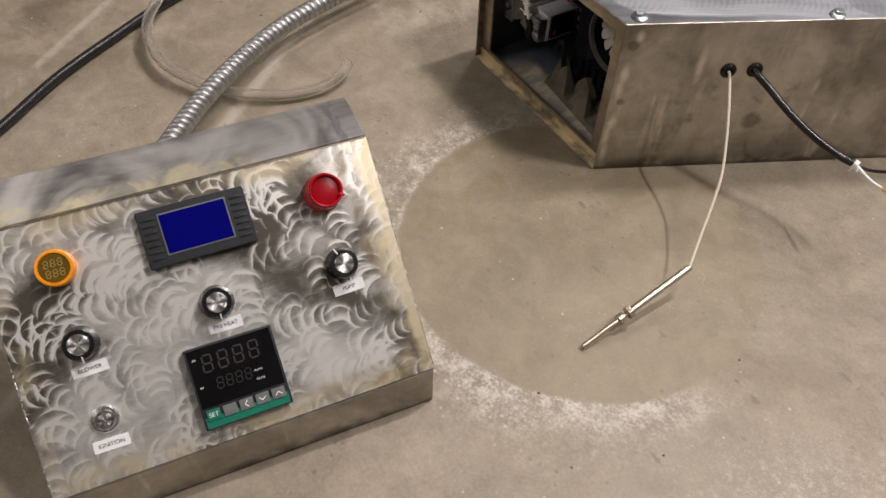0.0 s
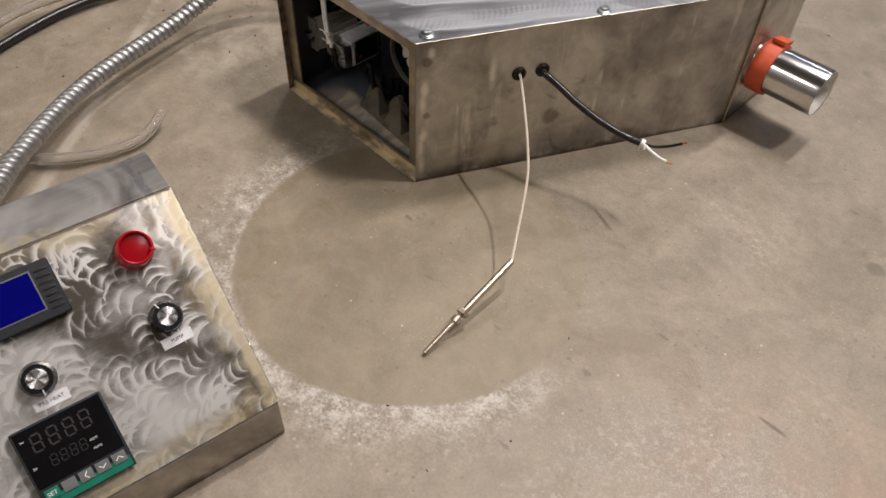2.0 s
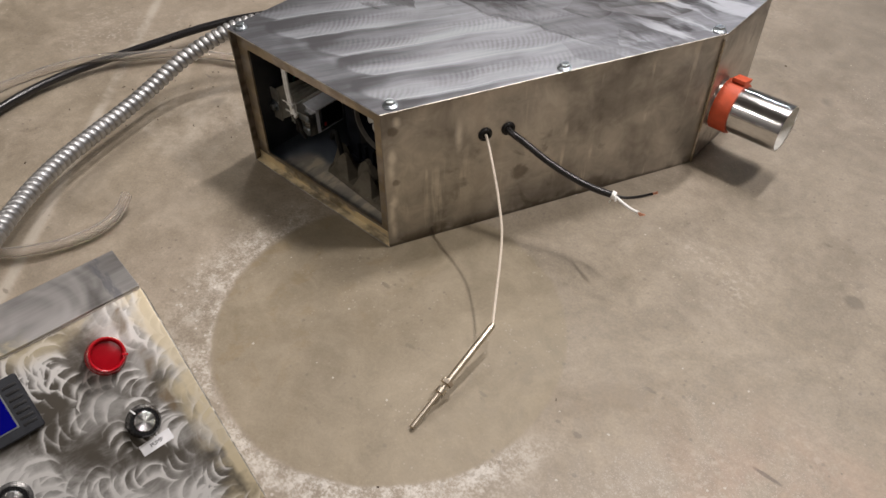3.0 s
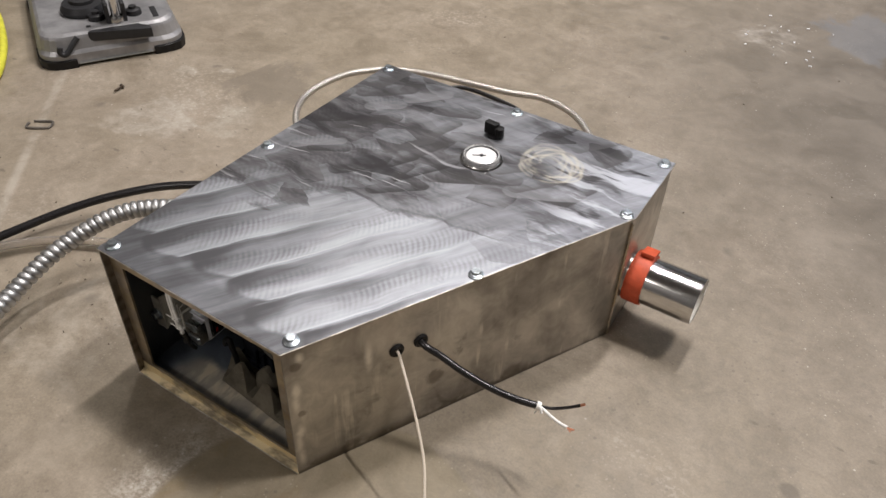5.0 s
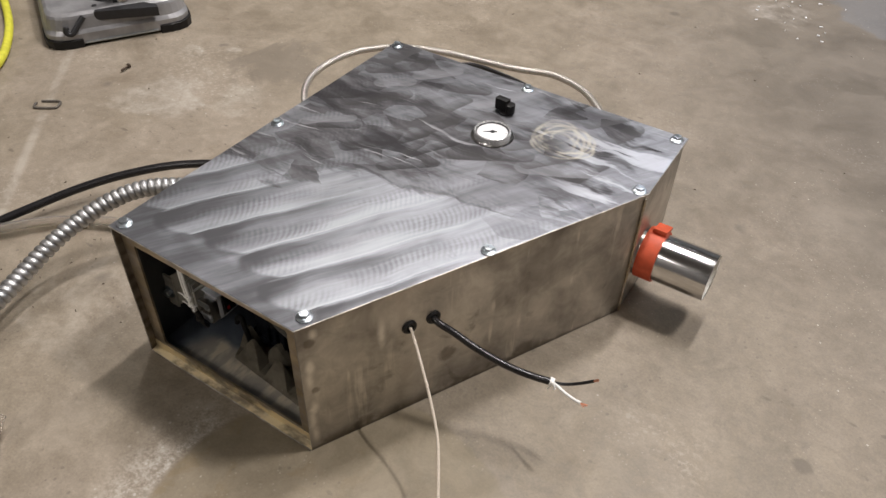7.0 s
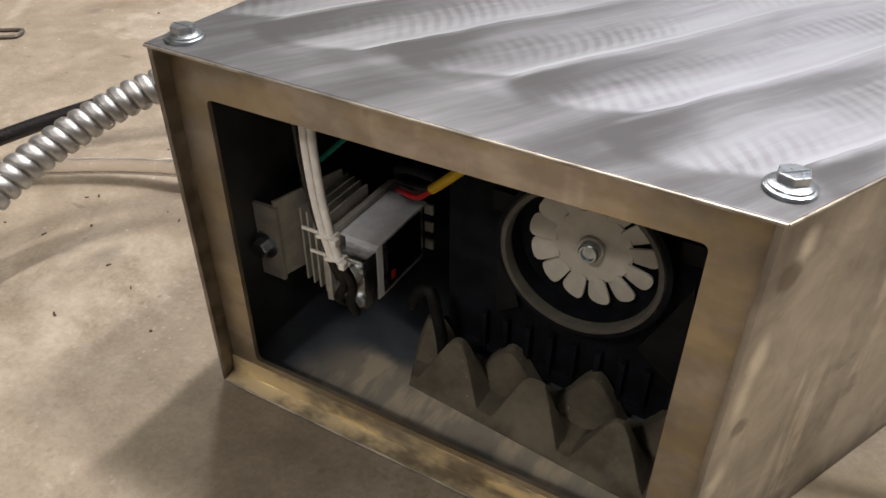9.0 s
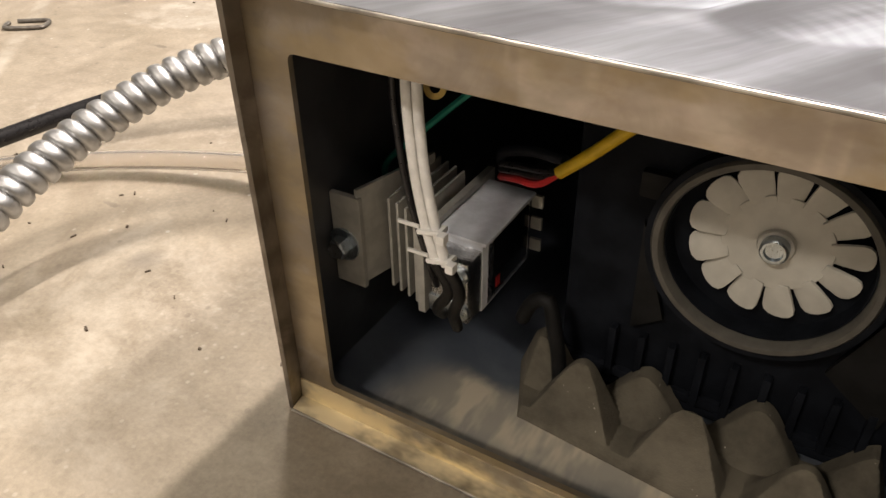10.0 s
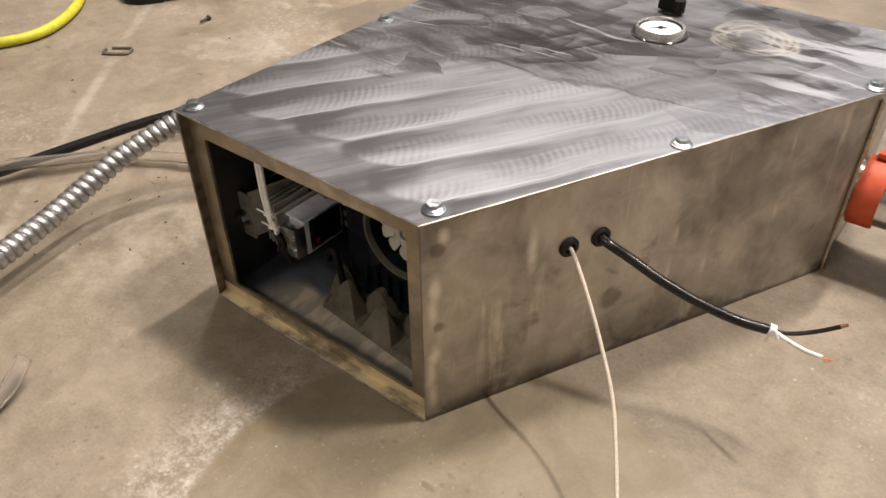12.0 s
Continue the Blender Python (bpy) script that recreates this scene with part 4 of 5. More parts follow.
for sheet in (edge_shaded_wall, opening_frame):
    for v in sheet.data.vertices:
        if v.co.z > H - 0.003:
            v.co.z += lid_lift(v.co.x, v.co.y)

# bead round the lid, added so that its edge shows a highlight
rim_path = [(-0.2740, -0.0006), (0.0008, -0.0018), (0.2055, 0.4105), (0.2035, 0.5555), (-0.2755, 0.5555), (-0.2740, -0.0006)]
for p, q in zip(rim_path, rim_path[1:]):
    run = [Vector((*p, 0)).lerp(Vector((*q, 0)), k / 12) for k in range(13)]
    part("lid_edge", sweep([(v.x, v.y, (LID_Z0 + LID_Z1) / 2 + lid_lift(v.x, v.y)) for v in run], 0.0008, around=8, smooth_path=False), M_EDGE_SHINE, HB, "thin bead added for the highlight on the lid's edge")

# lid bolts
BOLTS = [(-0.2615, 0.012), (-0.0025, 0.0185), (0.0985, 0.2095), (0.1945, 0.4085), (0.192, 0.543), (-0.034, 0.543), (-0.265, 0.541), (-0.265, 0.267)]
for k, (bx, by) in enumerate(BOLTS):
    washer = lathe([(0.0035, 0), (0.0080, 0), (0.0080, 0.0012), (0.0071, 0.0016), (0.0035, 0.0016)], 28, closed=True)
    bolt = part("bolt", lathe([(0.0068, 0.0014), (0.0070, 0.0022), (0.0052, 0.0030), (0.0, 0.0030)], 24), M_ZINC, HB)
    bolt.location = (bx, by, LID_Z1 + lid_lift(bx, by))
    bolt.rotation_euler = (0, 0, 0.7 * k)
    bolt.scale = (1.1, 1.1, 1.2)
    part("washer", washer, M_ZINC, bolt)
    head = [(0.0052 * math.cos(math.pi / 3 * j), 0.0052 * math.sin(math.pi / 3 * j)) for j in range(6)]
    hexagon = prism(head, 0.0026, 0.0056, 0.0006)
    box((0.0085, 0.0009, 0.0006), (0, 0, 0.0056), bm=hexagon)
    part("hex_head", hexagon, M_ZINC, bolt, smooth=False)

# pressure gauge let into the lid
GX, GY = -0.015, 0.410
gauge = part("gauge", lathe([(0.0215, 0.0), (0.0246, 0.0), (0.0252, 0.002), (0.0249, 0.0070), (0.0242, 0.0090), (0.0230, 0.0096), (0.0222, 0.0084), (0.0222, 0.0050), (0.0, 0.0050)], 56), M_RIM, HB, "chromed dial gauge")
gauge.location = (GX, GY, LID_Z1)
part("flange", lathe([(0.020, 0.0), (0.0282, 0.0), (0.0292, 0.0008), (0.0280, 0.0020), (0.020, 0.0026)], 48, closed=True), M_CHROME, gauge)
part("dial", lathe([(0.0, 0.0054), (0.0220, 0.0054), (0.0220, 0.0058), (0.0, 0.0058)], 40), M_DIAL, gauge, "white dial")
ticks = bmesh.new()
for k in range(21):
    a = radians(-45 + 13.5 * k)
    box((0.0018 if k % 5 else 0.0030, 0.0003, 0.0002), (0.0188 * math.cos(a), 0.0185 * math.sin(a), 0.0060), bm=ticks, turn=Matrix.Rotation(a, 4, "Z"))
part("scale_marks", ticks, M_INK, gauge, smooth=False)
part("inner_ring", lathe([(0.0206, 0.0056), (0.0221, 0.0056), (0.0221, 0.0074), (0.0206, 0.0064)], 48, closed=True), M_BLACK, gauge, "black ring inside the bezel")
needle = prism([(-0.006, -0.0010), (0.013, -0.0003), (0.013, 0.0003), (-0.006, 0.0010)], 0.0064, 0.0069, m=Matrix.Rotation(radians(212), 4, "Z"))
lathe([(0.0024, 0.0059), (0.0024, 0.0076), (0.0, 0.0080)], 16, bm=needle)
part("needle", needle, M_INK, gauge, smooth=False)

# black valve handle beside it: a lever on its boss, thicker and lower at the end
handle = part("valve_handle", prism([(-0.0150, -0.0050), (0.0040, -0.0055), (0.0040, 0.0055), (-0.0150, 0.0050)], 0.0030, 0.0200, 0.0014), M_RUBBER, HB, "black plastic handle")
handle.matrix_basis = pose(-0.030, 0.471, LID_Z1, 0, 0, -6)
part("grip", prism([(0.0076 + 0.0068 * math.cos(k * math.pi / 8), 0.0068 * math.sin(k * math.pi / 8)) for k in range(16)], 0.0030, 0.0160, 0.0014), M_RUBBER, handle)
part("collar", lathe([(0.0105, 0.0), (0.0105, 0.0025), (0.008, 0.0035), (0.0, 0.0035)], 24), M_BLACK, handle)

# grommets in the side wall
wall_way = Vector((0.203, 0.411, 0)).normalized()
wall_out = Vector((wall_way.y, -wall_way.x, 0))
wall_turn = Matrix((wall_way, (0, 0, 1), wall_out)).transposed().to_4x4()
GROM_A, GROM_B = Vector((0.0570, 0.1155, 0.144)), Vector((0.0706, 0.1430, 0.144))
for g in (GROM_A, GROM_B):
    gm = part("grommet", lathe([(0.0042, 0.0), (0.0090, 0.0), (0.0090, 0.0018), (0.0076, 0.0034), (0.0052, 0.0036), (0.0042, 0.0024)], 28, closed=True), M_RUBBER, HB, "black rubber grommet")
    gm.matrix_basis = Matrix.Translation(g) @ wall_turn
    part("bore", lathe([(0.0046, 0.0002), (0.0046, 0.0012), (0.0, 0.0012)], 20), M_RUBBER, gm)

# outlet pipe with its silicone clamp
PC = Vector((0.204, 0.4585, 0.0805))
pipe_turn = Matrix.Translation(PC) @ Matrix.Rotation(radians(90), 4, "Y")
part("outlet_pipe", lathe([(0.0318, -0.004), (0.0330, -0.004), (0.0330, 0.094), (0.0326, 0.0975), (0.0318, 0.0975)], 64, at=pipe_turn, closed=True), M_CHROME, HB, "polished stainless outlet pipe")
part("bore", lathe([(0.0312, -0.004), (0.0317, -0.004), (0.0317, 0.0965), (0.0312, 0.0965)], 64, at=pipe_turn, closed=True), M_BORE, HB, "satin inside of the pipe")
clamp = part("hose_clamp", lathe([(0.0332, 0.002), (0.0362, 0.002), (0.0366, 0.005), (0.0366, 0.024), (0.0362, 0.027), (0.0332, 0.027)], 56, at=pipe_turn, closed=True), M_ORANGE, HB, "orange silicone sleeve")
part("strap_end", box((0.019, 0.026, 0.0055), (0.2215, 0.4685, 0.1185), 0.0012, turn=Matrix.Rotation(radians(-16), 4, "X")), M_ORANGE, clamp)
# weld bead up the corner beside the outlet
bead = [(0.2042 + 0.0006 * math.sin(40 * k), 0.4105 - 0.0004, 0.004 + 0.0027 * k) for k in range(73)]
part("weld_bead", sweep(bead, 0.0016, around=8, smooth_path=False), M_FRAME, HB)

# ---------------------------------------------------------------- inside the box
AIR = thing("air_heater", pose(-0.085, 0.078, 0.004), "black air heater with an ivory fan wheel", "heater")
body = box((0.168, 0.30, 0.150), (0.0, 0.158, 0.078), 0.014)
part("shell", body, M_HEATER, AIR)
part("front_plate", lathe([(0.0415, 0.0), (0.0445, 0.0), (0.0455, 0.004), (0.0455, 0.012), (0.0415, 0.012)], 48, at=Matrix.Translation((0, 0.006, 0.108)) @ Matrix.Rotation(radians(90), 4, "X"), closed=True), M_HEATER, AIR)
part("intake_ring", lathe([(0.0389, -0.004), (0.0424, -0.004), (0.0430, 0.002), (0.0430, 0.008), (0.0419, 0.0095), (0.0397, 0.0095), (0.0389, 0.008)], 64, at=Matrix.Translation((0, 0.002, 0.108)) @ Matrix.Rotation(radians(90), 4, "X"), closed=True), M_RING, AIR, "matt grey intake ring")
part("intake_throat", lathe([(0.0, -0.018), (0.036, -0.018), (0.0384, -0.010), (0.0386, 0.004), (0.0381, 0.004), (0.0376, -0.010), (0.034, -0.0165), (0.0, -0.0165)], 40, at=Matrix.Translation((0, 0.002, 0.108)) @ Matrix.Rotation(radians(90), 4, "X")), M_HEATER, AIR)
wheel = part("fan_wheel", lathe([(0.0, 0.0), (0.0205, 0.0), (0.0208, 0.0005), (0.0205, 0.0010), (0.0, 0.0016)], 40), M_FAN, AIR, "ivory plastic fan wheel")
wheel.matrix_basis = Matrix.Translation((0.0025, 0.0045, 0.1120)) @ Matrix.Rotation(radians(90), 4, "X") @ Matrix.Rotation(0.12, 4, "Z")
for k in range(13):
    petal = [(0.0185, -0.0043), (0.0240, -0.0055), (0.0290, -0.0064), (0.0315, -0.0060), (0.0331, -0.0042), (0.0338, -0.0014), (0.0338, 0.0014), (0.0331, 0.0042), (0.0315, 0.0060), (0.0290, 0.0064), (0.0240, 0.0055), (0.0185, 0.0043)]
    pm = Matrix.Rotation(2 * math.pi * k / 13, 4, "Z") @ Matrix.Rotation(radians(15), 4, "X")
    part("fan_blade", prism(petal, -0.0002, 0.0011, 0.0003, m=pm), M_FAN, wheel)
part("hub_nut", lathe([(0.0054, 0.001), (0.0054, 0.0072), (0.0046, 0.0080), (0.0036, 0.0080), (0.0032, 0.0066), (0.0, 0.0064)], 24), M_ZINC, wheel)
part("hub_washer", lathe([(0.0, 0.0022), (0.0072, 0.0022), (0.0066, 0.0034), (0.0, 0.0034)], 24), M_FAN, wheel)
for k in range(9):
    part("casing_rib", box((0.0035, 0.006, 0.030), (-0.055 + 0.0138 * k, 0.006, 0.030), 0.001), M_HEATER, AIR)
for z, d in ((0.006, 0.010), (0.013, 0.004)):
    part("base_rail", box((0.176, 0.012, 0.005), (0.0, 0.0095 + d * 0.3, z + 0.004), 0.0015), M_HEATER, AIR)

for x, z in ((-0.046, 0.123), (0.051, 0.125)):
    part("casing_tab", box((0.014, 0.006, 0.012), (x, 0.006, z), 0.002), M_RING_DARK, AIR)
part("casing_web", prism([(0.033, 0.058), (0.058, 0.038), (0.062, 0.060), (0.054, 0.106)], 0.0, 0.003, 0.0008, m=Matrix.Translation((0, 0.007, 0)) @ Matrix.Rotation(radians(90), 4, "X")), M_RING_DARK, AIR)
part("casing_web", prism([(-0.048, 0.048), (-0.034, 0.058), (-0.049, 0.106)], 0.0, 0.003, 0.0008, m=Matrix.Translation((0, 0.007, 0)) @ Matrix.Rotation(radians(90), 4, "X")), M_RING_DARK, AIR)

# convoluted foam on the floor plate
fm = bmesh.new()
FRONT_TEETH = [(-0.1454, 0.0634, 0.031), (-0.0947, 0.0540, 0.034), (-0.0466, 0.0525, 0.029)]
BACK_TEETH = [(-0.1715, 0.0775, 0.024), (-0.1195, 0.0770, 0.0225), (-0.0692, 0.0775, 0.0265), (-0.0220, 0.0770, 0.025)]
NX, NY = 140, 56


def tooth(d, half):
    """A blunt tooth with hollow flanks: 1 at its middle, 0 at its foot."""
    f = max(0.0, 1.0 - (math.hypot(d, 0.40 * half) - 0.40 * half) / (0.68 * half))
    return f * (0.86 + 0.14 * f)


grid = []
for j in range(NY):
    row = []
    for i in range(NX):
        x0 = -0.171 - 0.015 * j / (NY - 1)
        x = x0 + (-0.013 - x0) * i / (NX - 1)
        y0 = 0.0475 - 0.10 * (x + 0.165)
        y = y0 + (0.0830 - y0) * j / (NY - 1)
        h = 0.0
        for px, py, tall in FRONT_TEETH:
            h = max(h, tall * tooth(x - px, 0.0205) * max(0.0, min(1.0, 1.0 - (y - py - 0.001) / 0.012)))
        for px, py, tall in BACK_TEETH:
            h = max(h, tall * tooth(x - px, 0.020) * max(0.0, min(1.0, 1.0 - (py - 0.003 - y) / 0.011)))
        h = min(h + 0.0062, 0.0008 + 2.5 * (y - y0), 0.0008 + 3.2 * (x - x0), 0.0008 + 3.0 * (-0.013 - x))
        row.append(fm.verts.new((x, y, 0.0042 + h + 0.0007 * noise.noise((x * 90, y * 90, 0)) * min(1.0, h / 0.004))))
    grid.append(row)
for a, b in zip(grid, grid[1:]):
    for i in range(NX - 1):
        fm.faces.new((a[i], a[i + 1], b[i + 1], b[i]))
rim = [v for v in grid[0]] + [r[-1] for r in grid[1:]] + grid[-1][-2::-1] + [r[0] for r in grid[-2:0:-1]]
under = [fm.verts.new((v.co.x, v.co.y, 0.0041)) for v in rim]
for k in range(len(rim)):
    fm.faces.new((rim[k], rim[(k + 1) % len(rim)], under[(k + 1) % len(rim)], under[k]))
fm.faces.new(under)
foam = mesh_object("foam_sheet", fm, M_FOAM, smooth=True)
tagged(foam, "brown-grey convoluted foam sheet on the dusty floor plate", "foam")

# relay on its finned heat sink
RELAY = thing("relay_on_heat_sink", pose(-0.222, 0.05, 0.048), "grey solid state relay on a finned heat sink", "relay")
part("flange", box((0.0165, 0.003, 0.050), (-0.0385, -0.006, 0.032), 0.0008), M_ALU, RELAY)
part("bracket", box((0.002, 0.050, 0.052), (-0.0265, 0.018, 0.035), 0.0006, turn=Matrix.Rotation(radians(-14), 4, "Z")), M_ALU, RELAY)
part("base", box((0.004, 0.070, 0.046), (-0.0025, 0.034, 0.022), 0.0006), M_ALU, RELAY)
for k in range(4):
    part("fin", box((0.0014, 0.046, 0.050), (-0.0205 + 0.0045 * k, 0.025, 0.031 - 0.0015 * k), 0.0003), M_ALU, RELAY)
for k in range(3):
    part("fin", box((0.006, 0.002, 0.007), (0.0255, 0.066, 0.008 + 0.013 * k), 0.0004), M_ALU, RELAY)
relay = part("relay", box((0.022, 0.050, 0.040), (0.012, 0.0375, 0.0195), 0.0015), M_RELAY, RELAY, "grey plastic relay case")
part("top_cover", box((0.0265, 0.0525, 0.0018), (0.0125, 0.0365, 0.0404), 0.0006), M_RELAY, relay)
part("label_border", box((0.0005, 0.044, 0.036), (0.0231, 0.0395, 0.0195), 0.0002), M_SPUN, relay, smooth=False)
part("face_label", box((0.0006, 0.037, 0.031), (0.0236, 0.0405, 0.0200), 0.0001), M_GLOSS, relay, "dark printed label", smooth=False)
part("label_mark", box((0.0004, 0.004, 0.006), (0.0240, 0.0265, 0.010)), M_REDWIRE, relay, smooth=False)
part("terminal_step", box((0.020, 0.014, 0.034), (0.0125, 0.0065, 0.018), 0.001), M_SPUN, relay, "bright terminal block")
for z in (0.008, 0.029):
    sc = lathe([(0.0048, 0.0), (0.0048, 0.002), (0.0035, 0.0032), (0.0, 0.0032)], 20, at=Matrix.Translation((0.0185, 0.0, z)) @ Matrix.Rotation(radians(90), 4, "X"))
    box((0.007, 0.0006, 0.0011), (0.0185, -0.0033, z), bm=sc)
    part("terminal_screw", sc, M_ZINC, relay)
    part("terminal_tab", box((0.016, 0.0016, 0.009), (0.010, -0.0007, z), 0.0004), M_ZINC, relay)
mount = part("mount_bolt", lathe([(0.0054, 0.0), (0.0054, 0.0066), (0.0046, 0.0074), (0.0, 0.0074)], 6), M_ZINC, RELAY)
mount.matrix_basis = Matrix.Translation((-0.0405, -0.0075, 0.030)) @ Matrix.Rotation(radians(90), 4, "X")
part("washer", lathe([(0.0, 0.0), (0.0086, 0.0), (0.0086, 0.0012), (0.0, 0.0013)], 24), M_ZINC, mount)

LEADS = thing("relay_leads", pose(0, 0, 0), "two white leads with zip ties and black sleeves", "wires")
for dx, end in ((0.0012, (-0.208, 0.042, 0.058)), (0.0062, (-0.200, 0.041, 0.054))):
    top = [(-0.2185 + dx, 0.040, 0.2030), (-0.2205 + dx, 0.036, 0.175), (-0.2165 + dx, 0.032, 0.145), (-0.2105 + dx, 0.029, 0.120), (-0.2040 + dx, 0.028, 0.098)]
    part("lead", sweep(top, 0.0022, 0.004, 12), M_WHITE, LEADS)
    low = [top[-1], (top[-1][0] + 0.005, 0.030, 0.084), (end[0] + 0.002, 0.034, 0.068), end]
    part("heat_shrink", sweep(low, 0.0027, 0.003, 12), M_RUBBER, LEADS, "black heat-shrink sleeve")
for x, y, z, a in ((-0.2045, 0.0285, 0.113, 20), (-0.2005, 0.0285, 0.100, 20)):
    tie = box((0.0118, 0.0062, 0.0022), (x, y, z), 0.0008, turn=Matrix.Rotation(radians(a - 32), 4, "Y"))
    box((0.0038, 0.0042, 0.0042), (x + 0.0066, y - 0.0034, z), 0.0008, bm=tie)
    box((0.010, 0.0012, 0.0016), (x - 0.010, y - 0.002, z + 0.0012), 0.0003, bm=tie)
    part("zip_tie", tie, M_WHITE, LEADS, "white nylon tie")
part("black_lead", sweep([(-0.226, 0.043, 0.203), (-0.229, 0.041, 0.170), (-0.2235, 0.038, 0.130), (-0.213, 0.036, 0.095), (-0.210, 0.040, 0.075)], 0.0016, 0.004, 10), M_CABLE, LEADS)

part("ring_lug", lathe([(0.0022, -0.0008), (0.0046, -0.0008), (0.0046, 0.0008), (0.0022, 0.0008)], 20, at=pose(-0.2125, 0.046, 0.166, 70, 0, 20), closed=True), M_BRASS, LEADS, "small brass ring lug")
part("lug_tail", sweep([(-0.2125, 0.046, 0.170), (-0.2135, 0.046, 0.182), (-0.2145, 0.046, 0.2035)], 0.0011, 0.004, 8), M_BRASS, LEADS)
LOOM = thing("sensor_loom", pose(0, 0, 0), "yellow sleeved loom with red and black wires", "wires")
part("yellow_sleeve", sweep([(-0.104, 0.064, 0.2030), (-0.120, 0.069, 0.178), (-0.146, 0.074, 0.150), (-0.158, 0.075, 0.1375), (-0.171, 0.076, 0.1252)], 0.0028, 0.004, 12), M_YWIRE, LOOM)
for k, (mat, dz) in enumerate(((M_REDWIRE, -0.002), (M_CABLE, 0.002), (M_CABLE, 0.005))):
    part("wire", sweep([(-0.170, 0.0755, 0.126), (-0.182, 0.080, 0.1165 + dz), (-0.196, 0.088, 0.111 + dz), (-0.212, 0.104, 0.100 + dz)], 0.0017, 0.003, 8), mat, LOOM)
part("grey_cable", sweep([(-0.171, 0.082, 0.128), (-0.190, 0.090, 0.124), (-0.210, 0.104, 0.112), (-0.218, 0.116, 0.100)], 0.0026, 0.004, 12), M_METER, LOOM)
GW = mesh_object("green_wire", sweep([(-0.165, 0.075, 0.2030), (-0.195, 0.078, 0.170), (-0.2225, 0.080, 0.144), (-0.246, 0.082, 0.121), (-0.262, 0.080, 0.104), (-0.2665, 0.084, 0.090)], 0.0016, 0.004, 8), M_GREENWIRE, smooth=True)
tagged(GW, "thin green wire along the wall", "wire")
HOOKW = mesh_object("hooked_bracket", sweep([(-0.182, 0.072, 0.044), (-0.176, 0.070, 0.058), (-0.168, 0.069, 0.062), (-0.164, 0.068, 0.050), (-0.160, 0.068, 0.030), (-0.158, 0.068, 0.0045)], 0.0036, 0.003, 10), M_RING_DARK, smooth=True)
tagged(HOOKW, "dark grey hooked wire bracket beside the heater", "bracket")

# ---------------------------------------------------------------- cables and hoses
CONDUIT = mesh_object("flexible_conduit", sweep([(-0.085, -0.575, 0.066), (-0.140, -0.530, 0.069), (-0.204, -0.469, 0.066), (-0.315, -0.367, 0.053), (-0.418, -0.230, 0.040), (-0.470, -0.063, 0.043), (-0.474, 0.051, 0.074), (-0.432, 0.136, 0.104), (-0.355, 0.188, 0.112), (-0.272, 0.218, 0.106)], 0.0125, 0.0006, 28, helix=(0.0102, 0.0024)), M_CONDUIT, smooth=True)
tagged(CONDUIT, "galvanised spiral flexible conduit between the two boxes", "conduit")
BLACK_CABLE = mesh_object("power_cable", sweep([(-0.30, -0.80, 0.009), (-0.36, -0.70, 0.009), (-0.43, -0.61, 0.009), (-0.50, -0.525, 0.009), (-0.557, -0.434, 0.009), (-0.605, -0.350, 0.009), (-0.643, -0.256, 0.010), (-0.667, -0.160, 0.012), (-0.668, -0.080, 0.014), (-0.652, 0.005, 0.016), (-0.628, 0.075, 0.022), (-0.598, 0.145, 0.030), (-0.555, 0.205, 0.040), (-0.490, 0.262, 0.052), (-0.400, 0.305, 0.062), (-0.272, 0.330, 0.070)], 0.0066, 0.006, 16), M_CABLE, smooth=True)
tagged(BLACK_CABLE, "thick black rubber power cable on the concrete", "cable")
VINYL = mesh_object("clear_tube", sweep([(-0.322, -0.178, 0.020), (-0.306, -0.205, 0.013), (-0.300, -0.240, 0.012), (-0.312, -0.285, 0.012), (-0.340, -0.332, 0.015), (-0.378, -0.370, 0.020), (-0.440, -0.400, 0.026), (-0.520, -0.395, 0.030), (-0.595, -0.350, 0.030), (-0.650, -0.285, 0.030), (-0.680, -0.200, 0.030), (-0.680, -0.110, 0.028), (-0.660, -0.030, 0.024), (-0.628, 0.025, 0.018), (-0.590, 0.078, 0.014), (-0.535, 0.120, 0.013), (-0.470, 0.148, 0.016), (-0.380, 0.168, 0.024), (-0.272, 0.178, 0.034)], 0.0075, 0.006, 16, hollow=0.0052), M_VINYL, smooth=True)
tagged(VINYL, "clear vinyl tube looped on the concrete", "tube")
BRAID = mesh_object("braided_hose", sweep([(-0.272, 0.400, 0.100), (-0.330, 0.415, 0.101), (-0.392, 0.455, 0.101), (-0.436, 0.510, 0.100), (-0.452, 0.575, 0.100), (-0.438, 0.650, 0.100), (-0.388, 0.708, 0.100), (-0.320, 0.738, 0.100), (-0.235, 0.754, 0.100), (-0.165, 0.766, 0.100), (-0.105, 0.784, 0.100), (-0.048, 0.772, 0.100), (-0.004, 0.742, 0.100), (0.034, 0.695, 0.100), (0.055, 0.625, 0.100), (0.060, 0.553, 0.100)], 0.0058, 0.006, 14), M_BRAID, smooth=True)
tagged(BRAID, "stainless braided hose looping behind the heater box", "hose")

# a second strand beside the braided hose, coloured dark
DARK_HOSE = mesh_object("second_hose", sweep([(-0.225, 0.553, 0.098), (-0.256, 0.630, 0.098), (-0.268, 0.700, 0.096), (-0.245, 0.738, 0.096), (-0.180, 0.736, 0.098), (-0.112, 0.720, 0.098), (-0.062, 0.664, 0.099), (-0.040, 0.553, 0.100)], 0.0042, 0.006, 12), M_CABLE, smooth=True)
tagged(DARK_HOSE, "thin dark second hose behind the heater box", "hose")

# short pigtail out of the rear grommet
PIGTAIL = thing("power_pigtail", pose(0, 0, 0), "black two-core pigtail with bare copper ends", "cable")
gb = GROM_B + wall_out * 0.001
